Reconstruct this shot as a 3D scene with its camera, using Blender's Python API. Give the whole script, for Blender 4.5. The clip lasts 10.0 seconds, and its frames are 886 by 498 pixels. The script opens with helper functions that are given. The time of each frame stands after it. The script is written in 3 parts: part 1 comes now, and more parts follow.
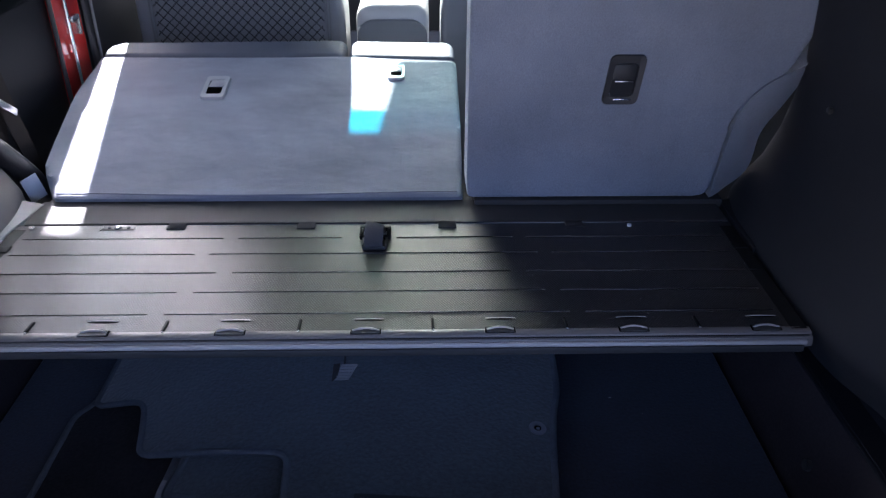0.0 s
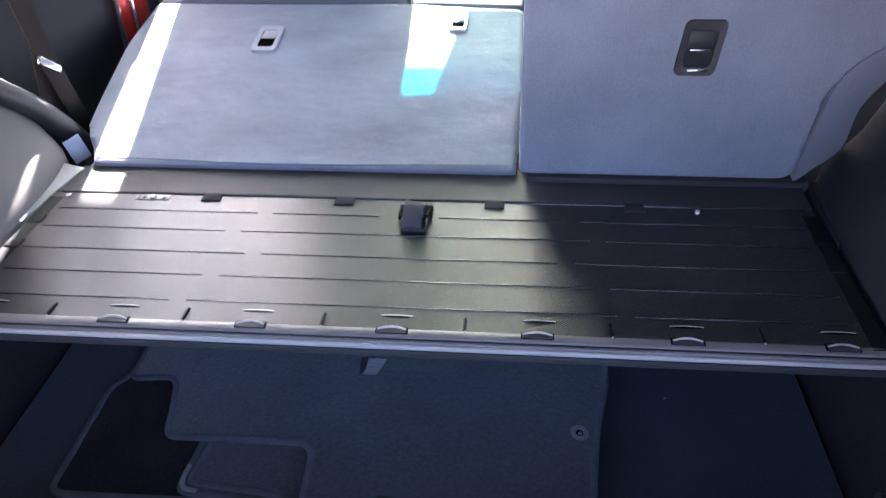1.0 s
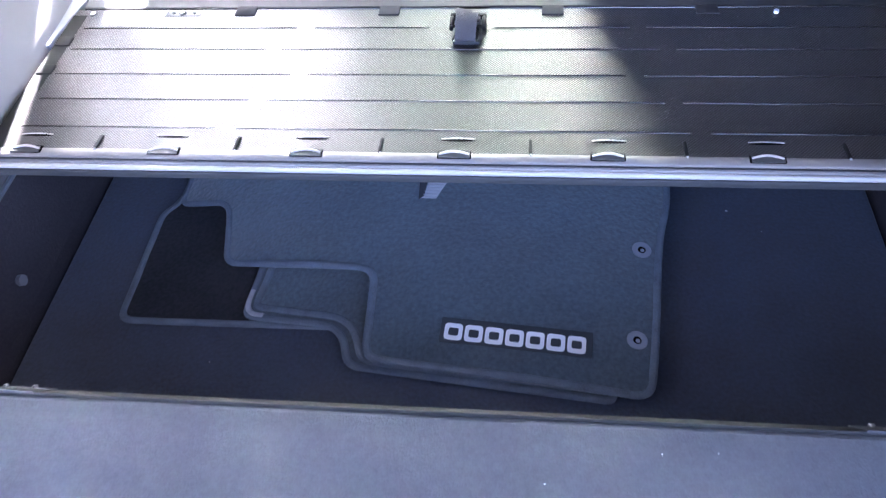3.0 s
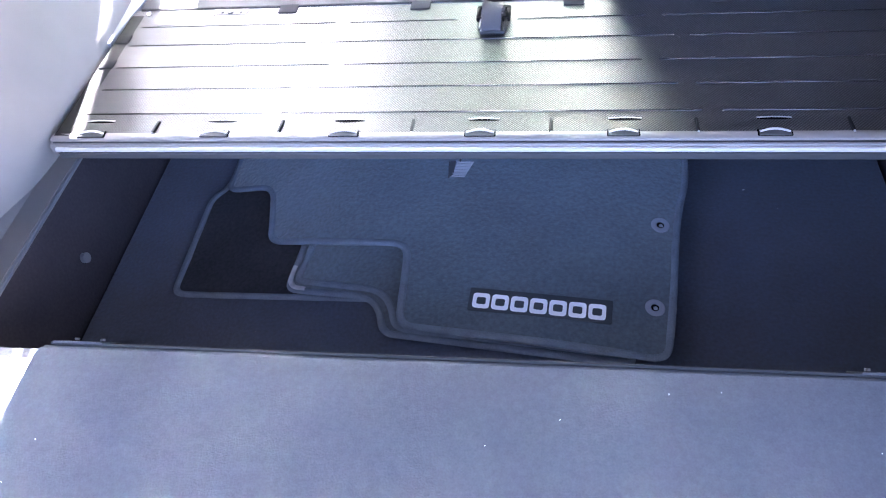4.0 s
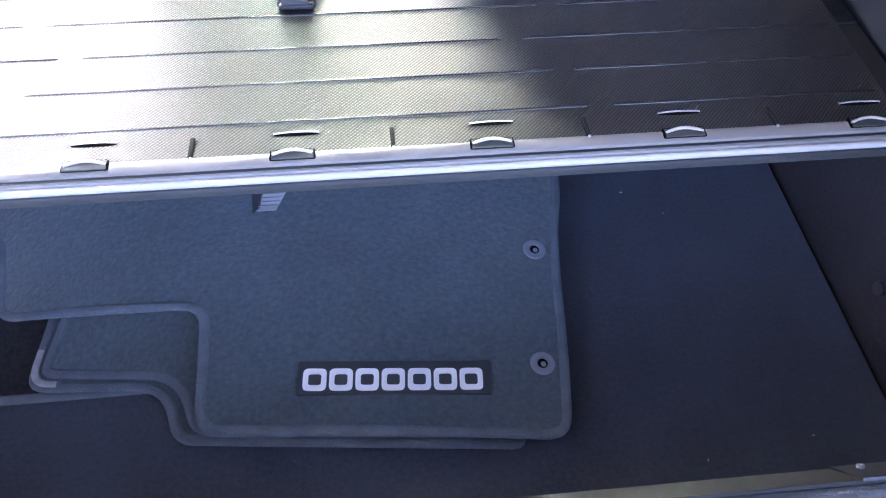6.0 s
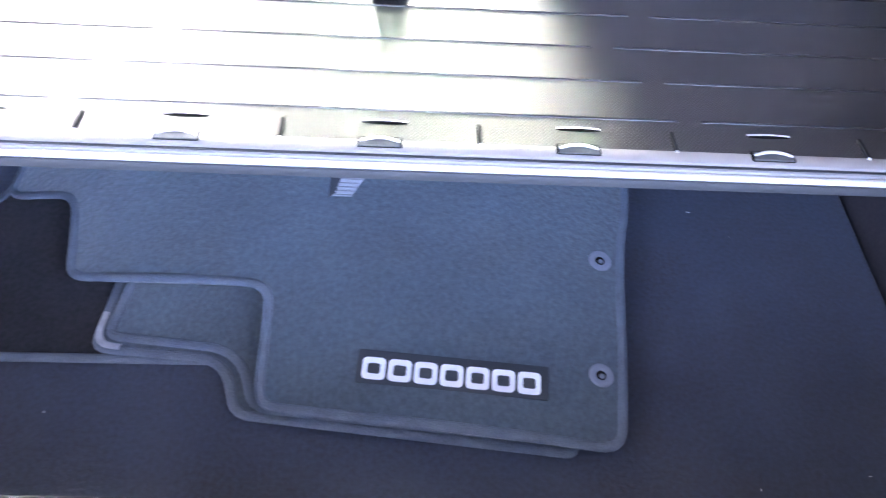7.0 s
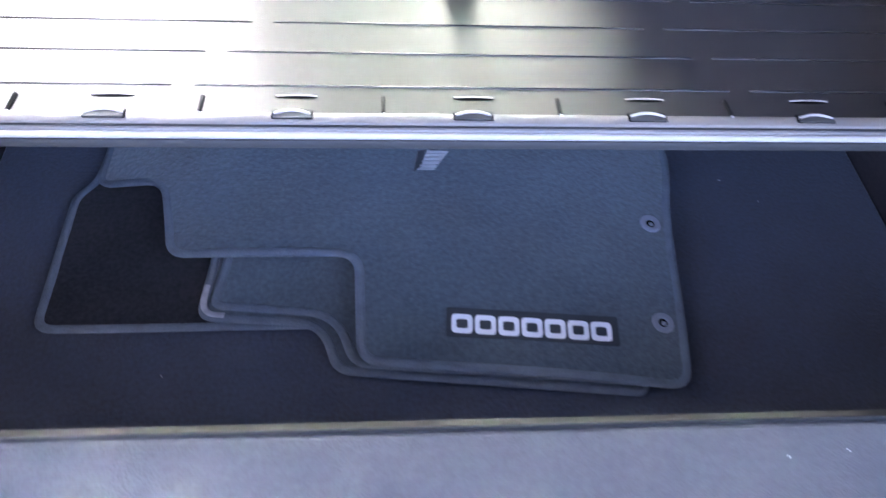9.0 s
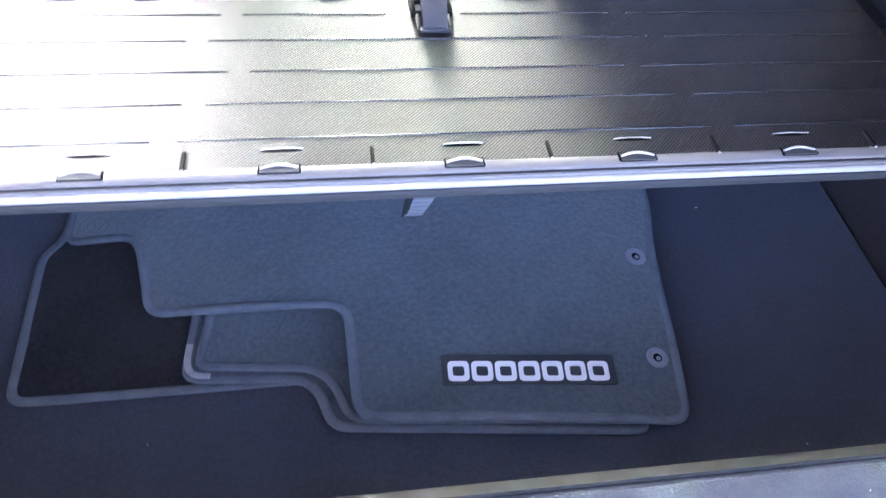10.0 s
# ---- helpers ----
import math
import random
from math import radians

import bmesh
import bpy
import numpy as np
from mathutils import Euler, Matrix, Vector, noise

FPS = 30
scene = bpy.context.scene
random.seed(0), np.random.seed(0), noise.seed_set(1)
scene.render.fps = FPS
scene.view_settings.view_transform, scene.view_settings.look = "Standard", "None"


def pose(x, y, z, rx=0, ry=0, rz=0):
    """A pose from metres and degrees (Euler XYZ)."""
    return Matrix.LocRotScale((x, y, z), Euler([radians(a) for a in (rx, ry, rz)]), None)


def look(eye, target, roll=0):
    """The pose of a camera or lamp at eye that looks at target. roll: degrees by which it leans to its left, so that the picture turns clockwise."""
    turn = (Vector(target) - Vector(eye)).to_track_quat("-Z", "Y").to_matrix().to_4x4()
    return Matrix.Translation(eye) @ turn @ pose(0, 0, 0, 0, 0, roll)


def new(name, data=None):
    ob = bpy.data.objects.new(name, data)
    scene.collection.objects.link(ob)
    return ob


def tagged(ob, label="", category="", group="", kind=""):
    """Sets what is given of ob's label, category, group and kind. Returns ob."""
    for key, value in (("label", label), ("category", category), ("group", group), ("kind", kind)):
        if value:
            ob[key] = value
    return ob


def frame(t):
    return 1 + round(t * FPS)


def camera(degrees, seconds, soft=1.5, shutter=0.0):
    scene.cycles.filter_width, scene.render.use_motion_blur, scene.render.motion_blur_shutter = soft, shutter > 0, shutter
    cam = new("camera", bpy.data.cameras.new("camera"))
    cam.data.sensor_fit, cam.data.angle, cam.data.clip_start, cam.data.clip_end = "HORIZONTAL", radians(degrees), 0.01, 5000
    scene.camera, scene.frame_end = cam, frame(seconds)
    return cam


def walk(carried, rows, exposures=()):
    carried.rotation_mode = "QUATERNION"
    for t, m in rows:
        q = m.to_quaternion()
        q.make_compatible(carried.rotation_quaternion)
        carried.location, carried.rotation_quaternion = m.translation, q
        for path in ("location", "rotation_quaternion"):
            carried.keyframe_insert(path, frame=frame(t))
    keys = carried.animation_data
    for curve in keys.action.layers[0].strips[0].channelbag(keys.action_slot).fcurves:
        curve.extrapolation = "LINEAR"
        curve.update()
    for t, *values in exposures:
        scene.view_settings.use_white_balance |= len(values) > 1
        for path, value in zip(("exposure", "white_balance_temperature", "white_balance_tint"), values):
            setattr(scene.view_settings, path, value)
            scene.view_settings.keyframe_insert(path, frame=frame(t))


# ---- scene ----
from mathutils import geometry

cam = camera(59.0, 10.0, soft=1.1, shutter=0.6)
PATH = [
    (0, (0.081, -0.88, 1.483), (0.129, 0.856, 0.49), 0.4),
    (0.5, (0.091, -0.778, 1.496), (0.109, 0.903, 0.412), 0.0),
    (1, (0.146, -0.751, 1.507), (-0.022, 0.88, 0.361), -1.6),
    (1.5, (0.124, -0.659, 1.473), (-0.016, 0.852, 0.17), -1.5),
    (2, (0.109, -0.623, 1.472), (-0.019, 0.742, 0.017), -4.0),
    (2.5, (0.094, -0.641, 1.496), (-0.068, 0.646, -0.027), -4.6),
    (2.7, (0.082, -0.661, 1.5), (-0.1, 0.613, -0.031), -5.0),
    (3.8, (0.105, -0.786, 1.529), (-0.162, 0.508, 0.027), -7.6),
    (4, (0.108, -0.788, 1.529), (-0.189, 0.503, 0.031), -8.7),
    (4.5, (0.08, -0.719, 1.471), (-0.104, 0.558, -0.057), -6.5),
    (5, (0.057, -0.625, 1.395), (0.004, 0.655, -0.141), -5.2),
    (5.5, (0.071, -0.557, 1.362), (0.117, 0.72, -0.176), -2.9),
    (5.7, (0.077, -0.532, 1.362), (0.204, 0.722, -0.192), -0.1),
    (6.8, (0.061, -0.522, 1.358), (0.181, 0.709, -0.214), 5.2),
    (7, (0.029, -0.528, 1.356), (0.118, 0.719, -0.204), 5.0),
    (7.5, (0.017, -0.607, 1.395), (-0.006, 0.686, -0.131), 0.5),
    (8, (0.05, -0.732, 1.425), (-0.041, 0.599, -0.065), -6.0),
    (8.5, (0.009, -0.709, 1.438), (0.099, 0.602, -0.07), 0.8),
    (9, (-0.1, -0.614, 1.39), (0.068, 0.64, -0.159), 5.6),
    (9.5, (-0.136, -0.568, 1.383), (0.102, 0.674, -0.167), 7.4),
    (10, (-0.146, -0.571, 1.395), (0.155, 0.701, -0.119), 7.2),
]
walk(cam, [(t, look(eye, target, roll)) for t, eye, target, roll in PATH],
     [(0, 3.96, 5690, 22), (0.5, 4.76, 5790, 22), (1, 5.04, 5940, 22), (1.5, 5.37, 5980, 22), (2, 5.62, 5970, 22), (2.5, 6.19, 5840, 22),
      (4, 6.66, 5740, 22), (4.5, 6.68, 5790, 22), (5, 6.49, 5890, 22), (5.5, 6.48, 5940, 22), (7, 7.51, 6190, 22), (7.5, 7.61, 6190, 22),
      (8, 7.44, 6240, 22), (8.5, 7.08, 6140, 22), (9, 6.71, 6040, 22), (9.5, 6.79, 6040, 22), (10, 6.94, 6040, 22)])

# ---- world, sun ----
SUN_EL, SUN_AZ = 25.0, 12.0          # degrees; azimuth to the left of straight ahead
world = bpy.data.worlds.new("world")
scene.world = world
world.use_nodes = True
wn = world.node_tree.nodes
sky = wn.new("ShaderNodeTexSky")
sky.sky_type = "NISHITA"
sky.sun_disc = False
sky.dust_density = 5.8
sky.air_density = 0.45
sky.ozone_density = 1.0
sky.sun_elevation = radians(SUN_EL)
sky.sun_rotation = radians(-SUN_AZ)
wn["Background"].inputs[1].default_value = 0.06
world.node_tree.links.new(sky.outputs[0], wn["Background"].inputs[0])
sun = new("sun", bpy.data.lights.new("sun", "SUN"))
sun.data.energy = 5.0
sun.data.angle = radians(0.6)
sun.data.color = (1.0, 0.94, 0.85)
SUN_WAY = Vector((math.sin(radians(SUN_AZ)) * math.cos(radians(SUN_EL)), -math.cos(radians(SUN_AZ)) * math.cos(radians(SUN_EL)), -math.sin(radians(SUN_EL))))
sun.matrix_world = look(-SUN_WAY * 8 + Vector((0, 0, 1)), (0, 0, 1))


# ---- materials ----
def material(name, colour, rough=0.8, spec=0.5, metal=0.0, vary=0.12, scale=12.0, fine=260.0, fine_amount=0.25, bump=0.25, bump_size=0.002, sheen=0.0, coat=0.0):
    """Node material with stains at one scale, grain at another and a fine relief."""
    m = bpy.data.materials.new(name)
    m.use_nodes = True
    n, l = m.node_tree.nodes, m.node_tree.links
    b = n["Principled BSDF"]
    co = n.new("ShaderNodeTexCoord")
    big, small = n.new("ShaderNodeTexNoise"), n.new("ShaderNodeTexNoise")
    big.inputs["Scale"].default_value, big.inputs["Detail"].default_value = scale, 4
    small.inputs["Scale"].default_value, small.inputs["Detail"].default_value = fine, 3
    for t in (big, small):
        l.new(co.outputs["Object"], t.inputs["Vector"])
    mix = n.new("ShaderNodeMix")
    mix.data_type = "FLOAT"
    mix.inputs[0].default_value = fine_amount
    l.new(big.outputs["Fac"], mix.inputs[2])
    l.new(small.outputs["Fac"], mix.inputs[3])
    ramp = n.new("ShaderNodeValToRGB")
    ramp.color_ramp.elements[0].position, ramp.color_ramp.elements[1].position = 0.3, 0.7
    ramp.color_ramp.elements[0].color = (*[c * (1 - vary) for c in colour], 1)
    ramp.color_ramp.elements[1].color = (*[min(1, c * (1 + vary)) for c in colour], 1)
    l.new(mix.outputs[0], ramp.inputs["Fac"])
    l.new(ramp.outputs["Color"], b.inputs["Base Color"])
    b.inputs["Roughness"].default_value = rough
    b.inputs["Specular IOR Level"].default_value = spec
    b.inputs["Metallic"].default_value = metal
    b.inputs["Sheen Weight"].default_value = sheen
    b.inputs["Sheen Roughness"].default_value = 0.5
    b.inputs["Coat Weight"].default_value = coat
    if bump:
        bp = n.new("ShaderNodeBump")
        bp.inputs["Strength"].default_value, bp.inputs["Distance"].default_value = bump, bump_size
        l.new(small.outputs["Fac"], bp.inputs["Height"])
        l.new(bp.outputs["Normal"], b.inputs["Normal"])
    return m


def ribbed_plastic(name, colour, pitch=0.0030, rough=0.29, spec=0.55):
    """Dark moulded plastic with fine diagonal flutes, faintly notched across."""
    m = material(name, colour, rough, spec, bump=0)
    n, l = m.node_tree.nodes, m.node_tree.links
    b = n["Principled BSDF"]
    co = n.new("ShaderNodeTexCoord")
    waves = []
    for turn in (44, -46):
        mp = n.new("ShaderNodeMapping")
        mp.inputs["Rotation"].default_value = (0, 0, radians(turn))
        w = n.new("ShaderNodeTexWave")
        w.inputs["Scale"].default_value = 0.314 / pitch
        w.inputs["Distortion"].default_value = 0.0
        l.new(co.outputs["Object"], mp.inputs["Vector"])
        l.new(mp.outputs["Vector"], w.inputs["Vector"])
        waves.append(w.outputs["Fac"])
    notch = n.new("ShaderNodeMapRange")
    notch.inputs["To Min"].default_value, notch.inputs["To Max"].default_value = 1.0, 0.50
    l.new(waves[1], notch.inputs["Value"])
    height = n.new("ShaderNodeMath")
    height.operation = "MULTIPLY"
    l.new(waves[0], height.inputs[0])
    l.new(notch.outputs["Result"], height.inputs[1])
    flat = n.new("ShaderNodeMapRange")
    flat.interpolation_type = "SMOOTHSTEP"
    flat.inputs["From Min"].default_value, flat.inputs["From Max"].default_value = 0.22, 0.66
    l.new(height.outputs[0], flat.inputs["Value"])
    bp = n.new("ShaderNodeBump")
    bp.inputs["Strength"].default_value, bp.inputs["Distance"].default_value = 0.5, 0.0005
    l.new(flat.outputs["Result"], bp.inputs["Height"])
    l.new(bp.outputs["Normal"], b.inputs["Normal"])
    gloss = n.new("ShaderNodeMapRange")
    gloss.inputs["To Min"].default_value, gloss.inputs["To Max"].default_value = 0.48 * spec, 1.1 * spec
    l.new(flat.outputs["Result"], gloss.inputs["Value"])
    l.new(gloss.outputs["Result"], b.inputs["Specular IOR Level"])
    b.inputs["IOR"].default_value = 1.5
    return m


def clear(name, colour, glass=True):
    m = bpy.data.materials.new(name)
    m.use_nodes = True
    n, l = m.node_tree.nodes, m.node_tree.links
    n.remove(n["Principled BSDF"])
    s = n.new("ShaderNodeBsdfGlass" if glass else "ShaderNodeBsdfTransparent")
    s.inputs["Color"].default_value = (*colour, 1)
    if glass:
        s.inputs["Roughness"].default_value, s.inputs["IOR"].default_value = 0.0, 1.02
    l.new(s.outputs[0], n["Material Output"].inputs["Surface"])
    return m


M_BOARD = ribbed_plastic("board plastic", (0.0155, 0.0135, 0.0135))
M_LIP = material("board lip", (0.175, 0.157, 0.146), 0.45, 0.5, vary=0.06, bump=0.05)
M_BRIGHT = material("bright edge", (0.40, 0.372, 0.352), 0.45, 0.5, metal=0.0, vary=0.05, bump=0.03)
M_CLIP = material("clip plastic", (0.045, 0.044, 0.043), 0.5, 0.3, vary=0.08, bump=0.05)
M_RIDGE = material("smooth ridge plastic", (0.017, 0.016, 0.0155), 0.24, 0.7, vary=0.05, bump=0.0)
M_RIB = material("dark rib plastic", (0.010, 0.010, 0.010), 0.7, 0.08, vary=0.08, bump=0.05)
M_DARK = material("black plastic", (0.018, 0.018, 0.02), 0.5, 0.5, vary=0.15, bump=0.15)
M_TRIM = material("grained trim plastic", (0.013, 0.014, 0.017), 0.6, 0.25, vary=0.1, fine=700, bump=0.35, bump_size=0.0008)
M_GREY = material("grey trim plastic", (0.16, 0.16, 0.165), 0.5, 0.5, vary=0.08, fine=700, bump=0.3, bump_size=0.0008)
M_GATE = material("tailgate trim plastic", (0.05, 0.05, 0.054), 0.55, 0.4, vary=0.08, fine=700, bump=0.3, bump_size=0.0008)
M_TRIM_LIT = material("lit-side warm grey trim plastic", (0.205, 0.183, 0.163), 0.55, 0.4, vary=0.08, fine=700, bump=0.3, bump_size=0.0008)
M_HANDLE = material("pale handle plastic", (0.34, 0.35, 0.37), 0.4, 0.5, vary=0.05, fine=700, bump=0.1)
M_FLAP = material("grey hinge flap", (0.044, 0.0425, 0.042), 0.65, 0.25, vary=0.1, fine=500, bump=0.3, bump_size=0.001)
M_TAB = material("dull grey tab plastic", (0.034, 0.034, 0.036), 0.9, 0.1, vary=0.1, fine=500, bump=0.3, bump_size=0.001)
M_SEAT = material("blue-grey seat carpet", (0.215, 0.233, 0.275), 0.95, 0.15, vary=0.26, scale=5.5, fine=420, fine_amount=0.35, bump=0.5, bump_size=0.0015, sheen=0.3)
n_, l_ = M_SEAT.node_tree.nodes, M_SEAT.node_tree.links
pucker = n_.new("ShaderNodeTexNoise")
pucker.inputs["Scale"].default_value, pucker.inputs["Detail"].default_value = 9.0, 3.0
puck_bump = n_.new("ShaderNodeBump")
puck_bump.inputs["Strength"].default_value, puck_bump.inputs["Distance"].default_value = 0.35, 0.02
l_.new(n_["Texture Coordinate"].outputs["Object"], pucker.inputs["Vector"])
l_.new(pucker.outputs["Fac"], puck_bump.inputs["Height"])
l_.new(n_["Bump"].outputs["Normal"], puck_bump.inputs["Normal"])
l_.new(puck_bump.outputs["Normal"], n_["Principled BSDF"].inputs["Normal"])
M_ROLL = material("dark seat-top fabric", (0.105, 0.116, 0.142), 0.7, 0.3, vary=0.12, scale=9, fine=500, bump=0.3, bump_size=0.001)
M_CARPET = material("grey floor carpet", (0.060, 0.0625, 0.070), 1.0, 0.0, vary=0.13, scale=140, fine=520, fine_amount=0.55, bump=0.6, bump_size=0.0014)
M_WELL = material("black well carpet", (0.062, 0.064, 0.077), 0.95, 0.1, vary=0.25, scale=6, fine=190, fine_amount=0.5, bump=0.6, bump_size=0.0015, sheen=0.25)
M_MAT = material("dark mat pile", (0.074, 0.084, 0.092), 0.95, 0.1, vary=0.3, scale=8, fine=170, fine_amount=0.6, bump=0.7, bump_size=0.0015, sheen=0.9)
for m, dark, light in ((M_MAT, (0.038, 0.046, 0.055), (0.076, 0.105, 0.125)), (M_WELL, (0.042, 0.041, 0.050), (0.062, 0.075, 0.108))):
    for e, colour in zip(m.node_tree.nodes["Color Ramp"].color_ramp.elements, (dark, light)):
        e.color = (*colour, 1)
M_WELL_SIDE = material("dark felt lining", (0.046, 0.039, 0.041), 0.95, 0.08, vary=0.25, scale=7, fine=220, fine_amount=0.5, bump=0.5, bump_size=0.0012)
M_MAT_BLACK = material("black mat pile", (0.024, 0.023, 0.026), 0.95, 0.1, vary=0.4, scale=10, fine=180, fine_amount=0.6, bump=0.6, bump_size=0.0015, sheen=0.1)
M_PIPE = material("mat edge binding", (0.125, 0.145, 0.172), 0.85, 0.2, vary=0.3, scale=38, fine=620, fine_amount=0.5, bump=0.9, bump_size=0.0016)
M_EYELET = material("grey eyelet rubber", (0.19, 0.20, 0.235), 0.55, 0.4, vary=0.08, bump=0.1)
M_WORN = material("worn binding", (0.36, 0.36, 0.38), 0.8, 0.2, vary=0.35, scale=60, fine=700, bump=0.6, bump_size=0.001)
M_PATCH = material("woven badge", (0.042, 0.047, 0.054), 0.8, 0.3, vary=0.1)
M_WHITE = material("silver thread", (0.88, 0.88, 0.90), 0.45, 0.8, vary=0.06, fine=900)
M_STEEL = material("steel", (0.55, 0.55, 0.56), 0.25, 0.6, metal=1.0, vary=0.1, bump=0.05)
M_SILL = material("sill strip", (0.021, 0.0205, 0.0205), 0.8, 0.1, vary=0.1, bump=0.1)
M_WEB = material("belt webbing", (0.038, 0.032, 0.028), 0.85, 0.12, vary=0.15, fine=900, bump=0.5)
M_LOOP = material("grey loop webbing", (0.070, 0.069, 0.075), 0.9, 0.12, vary=0.12, fine=900, bump=0.5)
# shade of slots, cups and holes, put into a flat black colour
M_RECESS_SHADE = material("black recess shade", (0.004, 0.004, 0.004), 1.0, 0.0, vary=0.1, bump=0)
M_LABEL = material("pale label", (0.6, 0.62, 0.65), 0.6, 0.4, vary=0.05)
M_RED = material("red paint", (0.55, 0.02, 0.012), 0.2, 0.6, vary=0.05, bump=0, coat=1.0)
M_HEAD = material("headliner", (0.075, 0.073, 0.073), 0.95, 0.1, vary=0.05, fine=500)
M_LEATHER = material("grey leather", (0.22, 0.22, 0.23), 0.5, 0.5, vary=0.1, fine=300, bump=0.3)
M_PALE = material("pale leather", (0.62, 0.60, 0.56), 0.5, 0.5, vary=0.06, fine=300, bump=0.3)
M_LOADSILL = material("pale painted load sill", (0.42, 0.40, 0.37), 0.5, 0.5, vary=0.08, fine=300, bump=0.15)
M_GROUND = material("concrete paving", (0.26, 0.255, 0.245), 0.9, 0.3, vary=0.25, scale=3, fine=120, fine_amount=0.6, bump=0.6, bump_size=0.004)
M_ROOFGLASS = clear("tinted roof glass", (0.176, 0.211, 0.190))
M_SIDEGLASS = clear("side window glass", (0.57, 0.60, 0.615))
M_PRIVACY = clear("dark privacy glass", (0.12, 0.13, 0.13), glass=False)
M_WINDSCREEN = clear("green tinted windscreen glass", (0.72, 0.775, 0.735), glass=False)
M_BLOCKER = clear("teal sun blocker", (0.15, 0.235, 0.225), glass=False)
M_BAND = clear("windscreen shade band", (0.02, 0.55, 0.62), glass=False)


# ---- builders ----
def mesh_of(bm, name, mat, smooth=False):
    me = bpy.data.meshes.new(name)
    bmesh.ops.recalc_face_normals(bm, faces=bm.faces)
    bm.to_mesh(me)
    bm.free()
    me.materials.append(mat)
    if smooth:
        for p in me.polygons:
            p.use_smooth = True
        me.set_sharp_from_angle(angle=radians(40))
        for p in me.polygons:
            p.use_smooth = p.area < 0.02
    return me


def part(name, bm, mat, parent=None, label="", smooth=True):
    ob = new(name, mesh_of(bm, name, mat, smooth))
    if parent is not None:
        ob.parent = parent
    return tagged(ob, label)


def thing(name, label, category, group="", kind="", at=(0, 0, 0)):
    e = new(name)
    e.location = at
    e.empty_display_size = 0.05
    return tagged(e, label, category, group, kind)


def box(x0, x1, y0, y1, z0, z1, r=0.002, seg=2):
    bm = bmesh.new()
    bmesh.ops.create_cube(bm, size=1)
    bmesh.ops.scale(bm, vec=(x1 - x0, y1 - y0, z1 - z0), verts=bm.verts)
    bmesh.ops.translate(bm, vec=((x0 + x1) / 2, (y0 + y1) / 2, (z0 + z1) / 2), verts=bm.verts)
    if r:
        bmesh.ops.bevel(bm, geom=bm.edges[:], offset=r, segments=seg, affect="EDGES", profile=0.5)
    return bm


def rounded(points, radii, seg=6):
    """A closed outline with its corners rounded; radii: one number or one a corner."""
    n = len(points)
    radii = [radii] * n if not isinstance(radii, (list, tuple)) else radii
    out = []
    for i in range(n):
        p, a, b = Vector(points[i]), Vector(points[i - 1]), Vector(points[(i + 1) % n])
        da, db = (a - p), (b - p)
        r = min(radii[i], da.length * 0.49, db.length * 0.49)
        if r <= 1e-5:
            out.append(p)
            continue
        q0, q1 = p + da.normalized() * r, p + db.normalized() * r
        for k in range(seg + 1):
            t = k / seg
            out.append(q0 * (1 - t) ** 2 + p * 2 * t * (1 - t) + q1 * t * t)
    return out


def prism(outline, z0, z1, r=0.0, seg=2, hole=None):
    """A slab with that outline in x and y."""
    bm = bmesh.new()
    vs = [bm.verts.new((p[0], p[1], z1)) for p in outline]
    f = bm.faces.new(vs)
    ret = bmesh.ops.extrude_face_region(bm, geom=[f])
    low = [v for v in ret["geom"] if isinstance(v, bmesh.types.BMVert)]
    for v in low:
        v.co.z = z0
    if r:
        top = [e for e in bm.edges if all(abs(v.co.z - z1) < 1e-6 for v in e.verts)]
        bmesh.ops.bevel(bm, geom=top, offset=r, segments=seg, affect="EDGES", profile=0.5)
    return bm


def tube(path, radius, sides=8, closed=False, flat=1.0):
    """A bead along a path; flat squeezes it in z."""
    bm = bmesh.new()
    rings = []
    n = len(path)
    path = [Vector(p) for p in path]
    for i, p in enumerate(path):
        a = path[i - 1] if (i > 0 or closed) else p
        b = path[(i + 1) % n] if (i < n - 1 or closed) else p
        d = (b - a).normalized()
        up = Vector((0, 0, 1)) if abs(d.z) < 0.9 else Vector((1, 0, 0))
        s = d.cross(up).normalized()
        u = s.cross(d).normalized()
        rings.append([bm.verts.new(p + s * radius * math.cos(2 * math.pi * k / sides) + u * radius * flat * math.sin(2 * math.pi * k / sides)) for k in range(sides)])
    for i in range(n if closed else n - 1):
        a, b = rings[i], rings[(i + 1) % n]
        for k in range(sides):
            bm.faces.new((a[k], a[(k + 1) % sides], b[(k + 1) % sides], b[k]))
    if not closed:
        bm.faces.new(rings[0][::-1])
        bm.faces.new(rings[-1])
    return bm


def loft(rows, thick=0.0, way=(0, 0, 1), close=False):
    """A sheet through rows of points; with a thickness it becomes a shell."""
    bm = bmesh.new()
    grid = [[bm.verts.new(p) for p in row] for row in rows]
    for a, b in zip(grid, grid[1:]):
        for k in range(len(a) - 1):
            bm.faces.new((a[k], a[k + 1], b[k + 1], b[k]))
    if thick:
        bmesh.ops.recalc_face_normals(bm, faces=bm.faces)
        off = Vector(way) * thick
        ret = bmesh.ops.extrude_face_region(bm, geom=bm.faces[:])
        bmesh.ops.translate(bm, vec=off, verts=[v for v in ret["geom"] if isinstance(v, bmesh.types.BMVert)])
    return bm


def moved(bm, m):
    bmesh.ops.transform(bm, matrix=m, verts=bm.verts)
    return bm


def joined(*bms):
    """Several pieces of one part in one mesh."""
    out = bmesh.new()
    for b in bms:
        me = bpy.data.meshes.new("piece")
        b.to_mesh(me)
        b.free()
        out.from_mesh(me)
        bpy.data.meshes.remove(me)
    return out


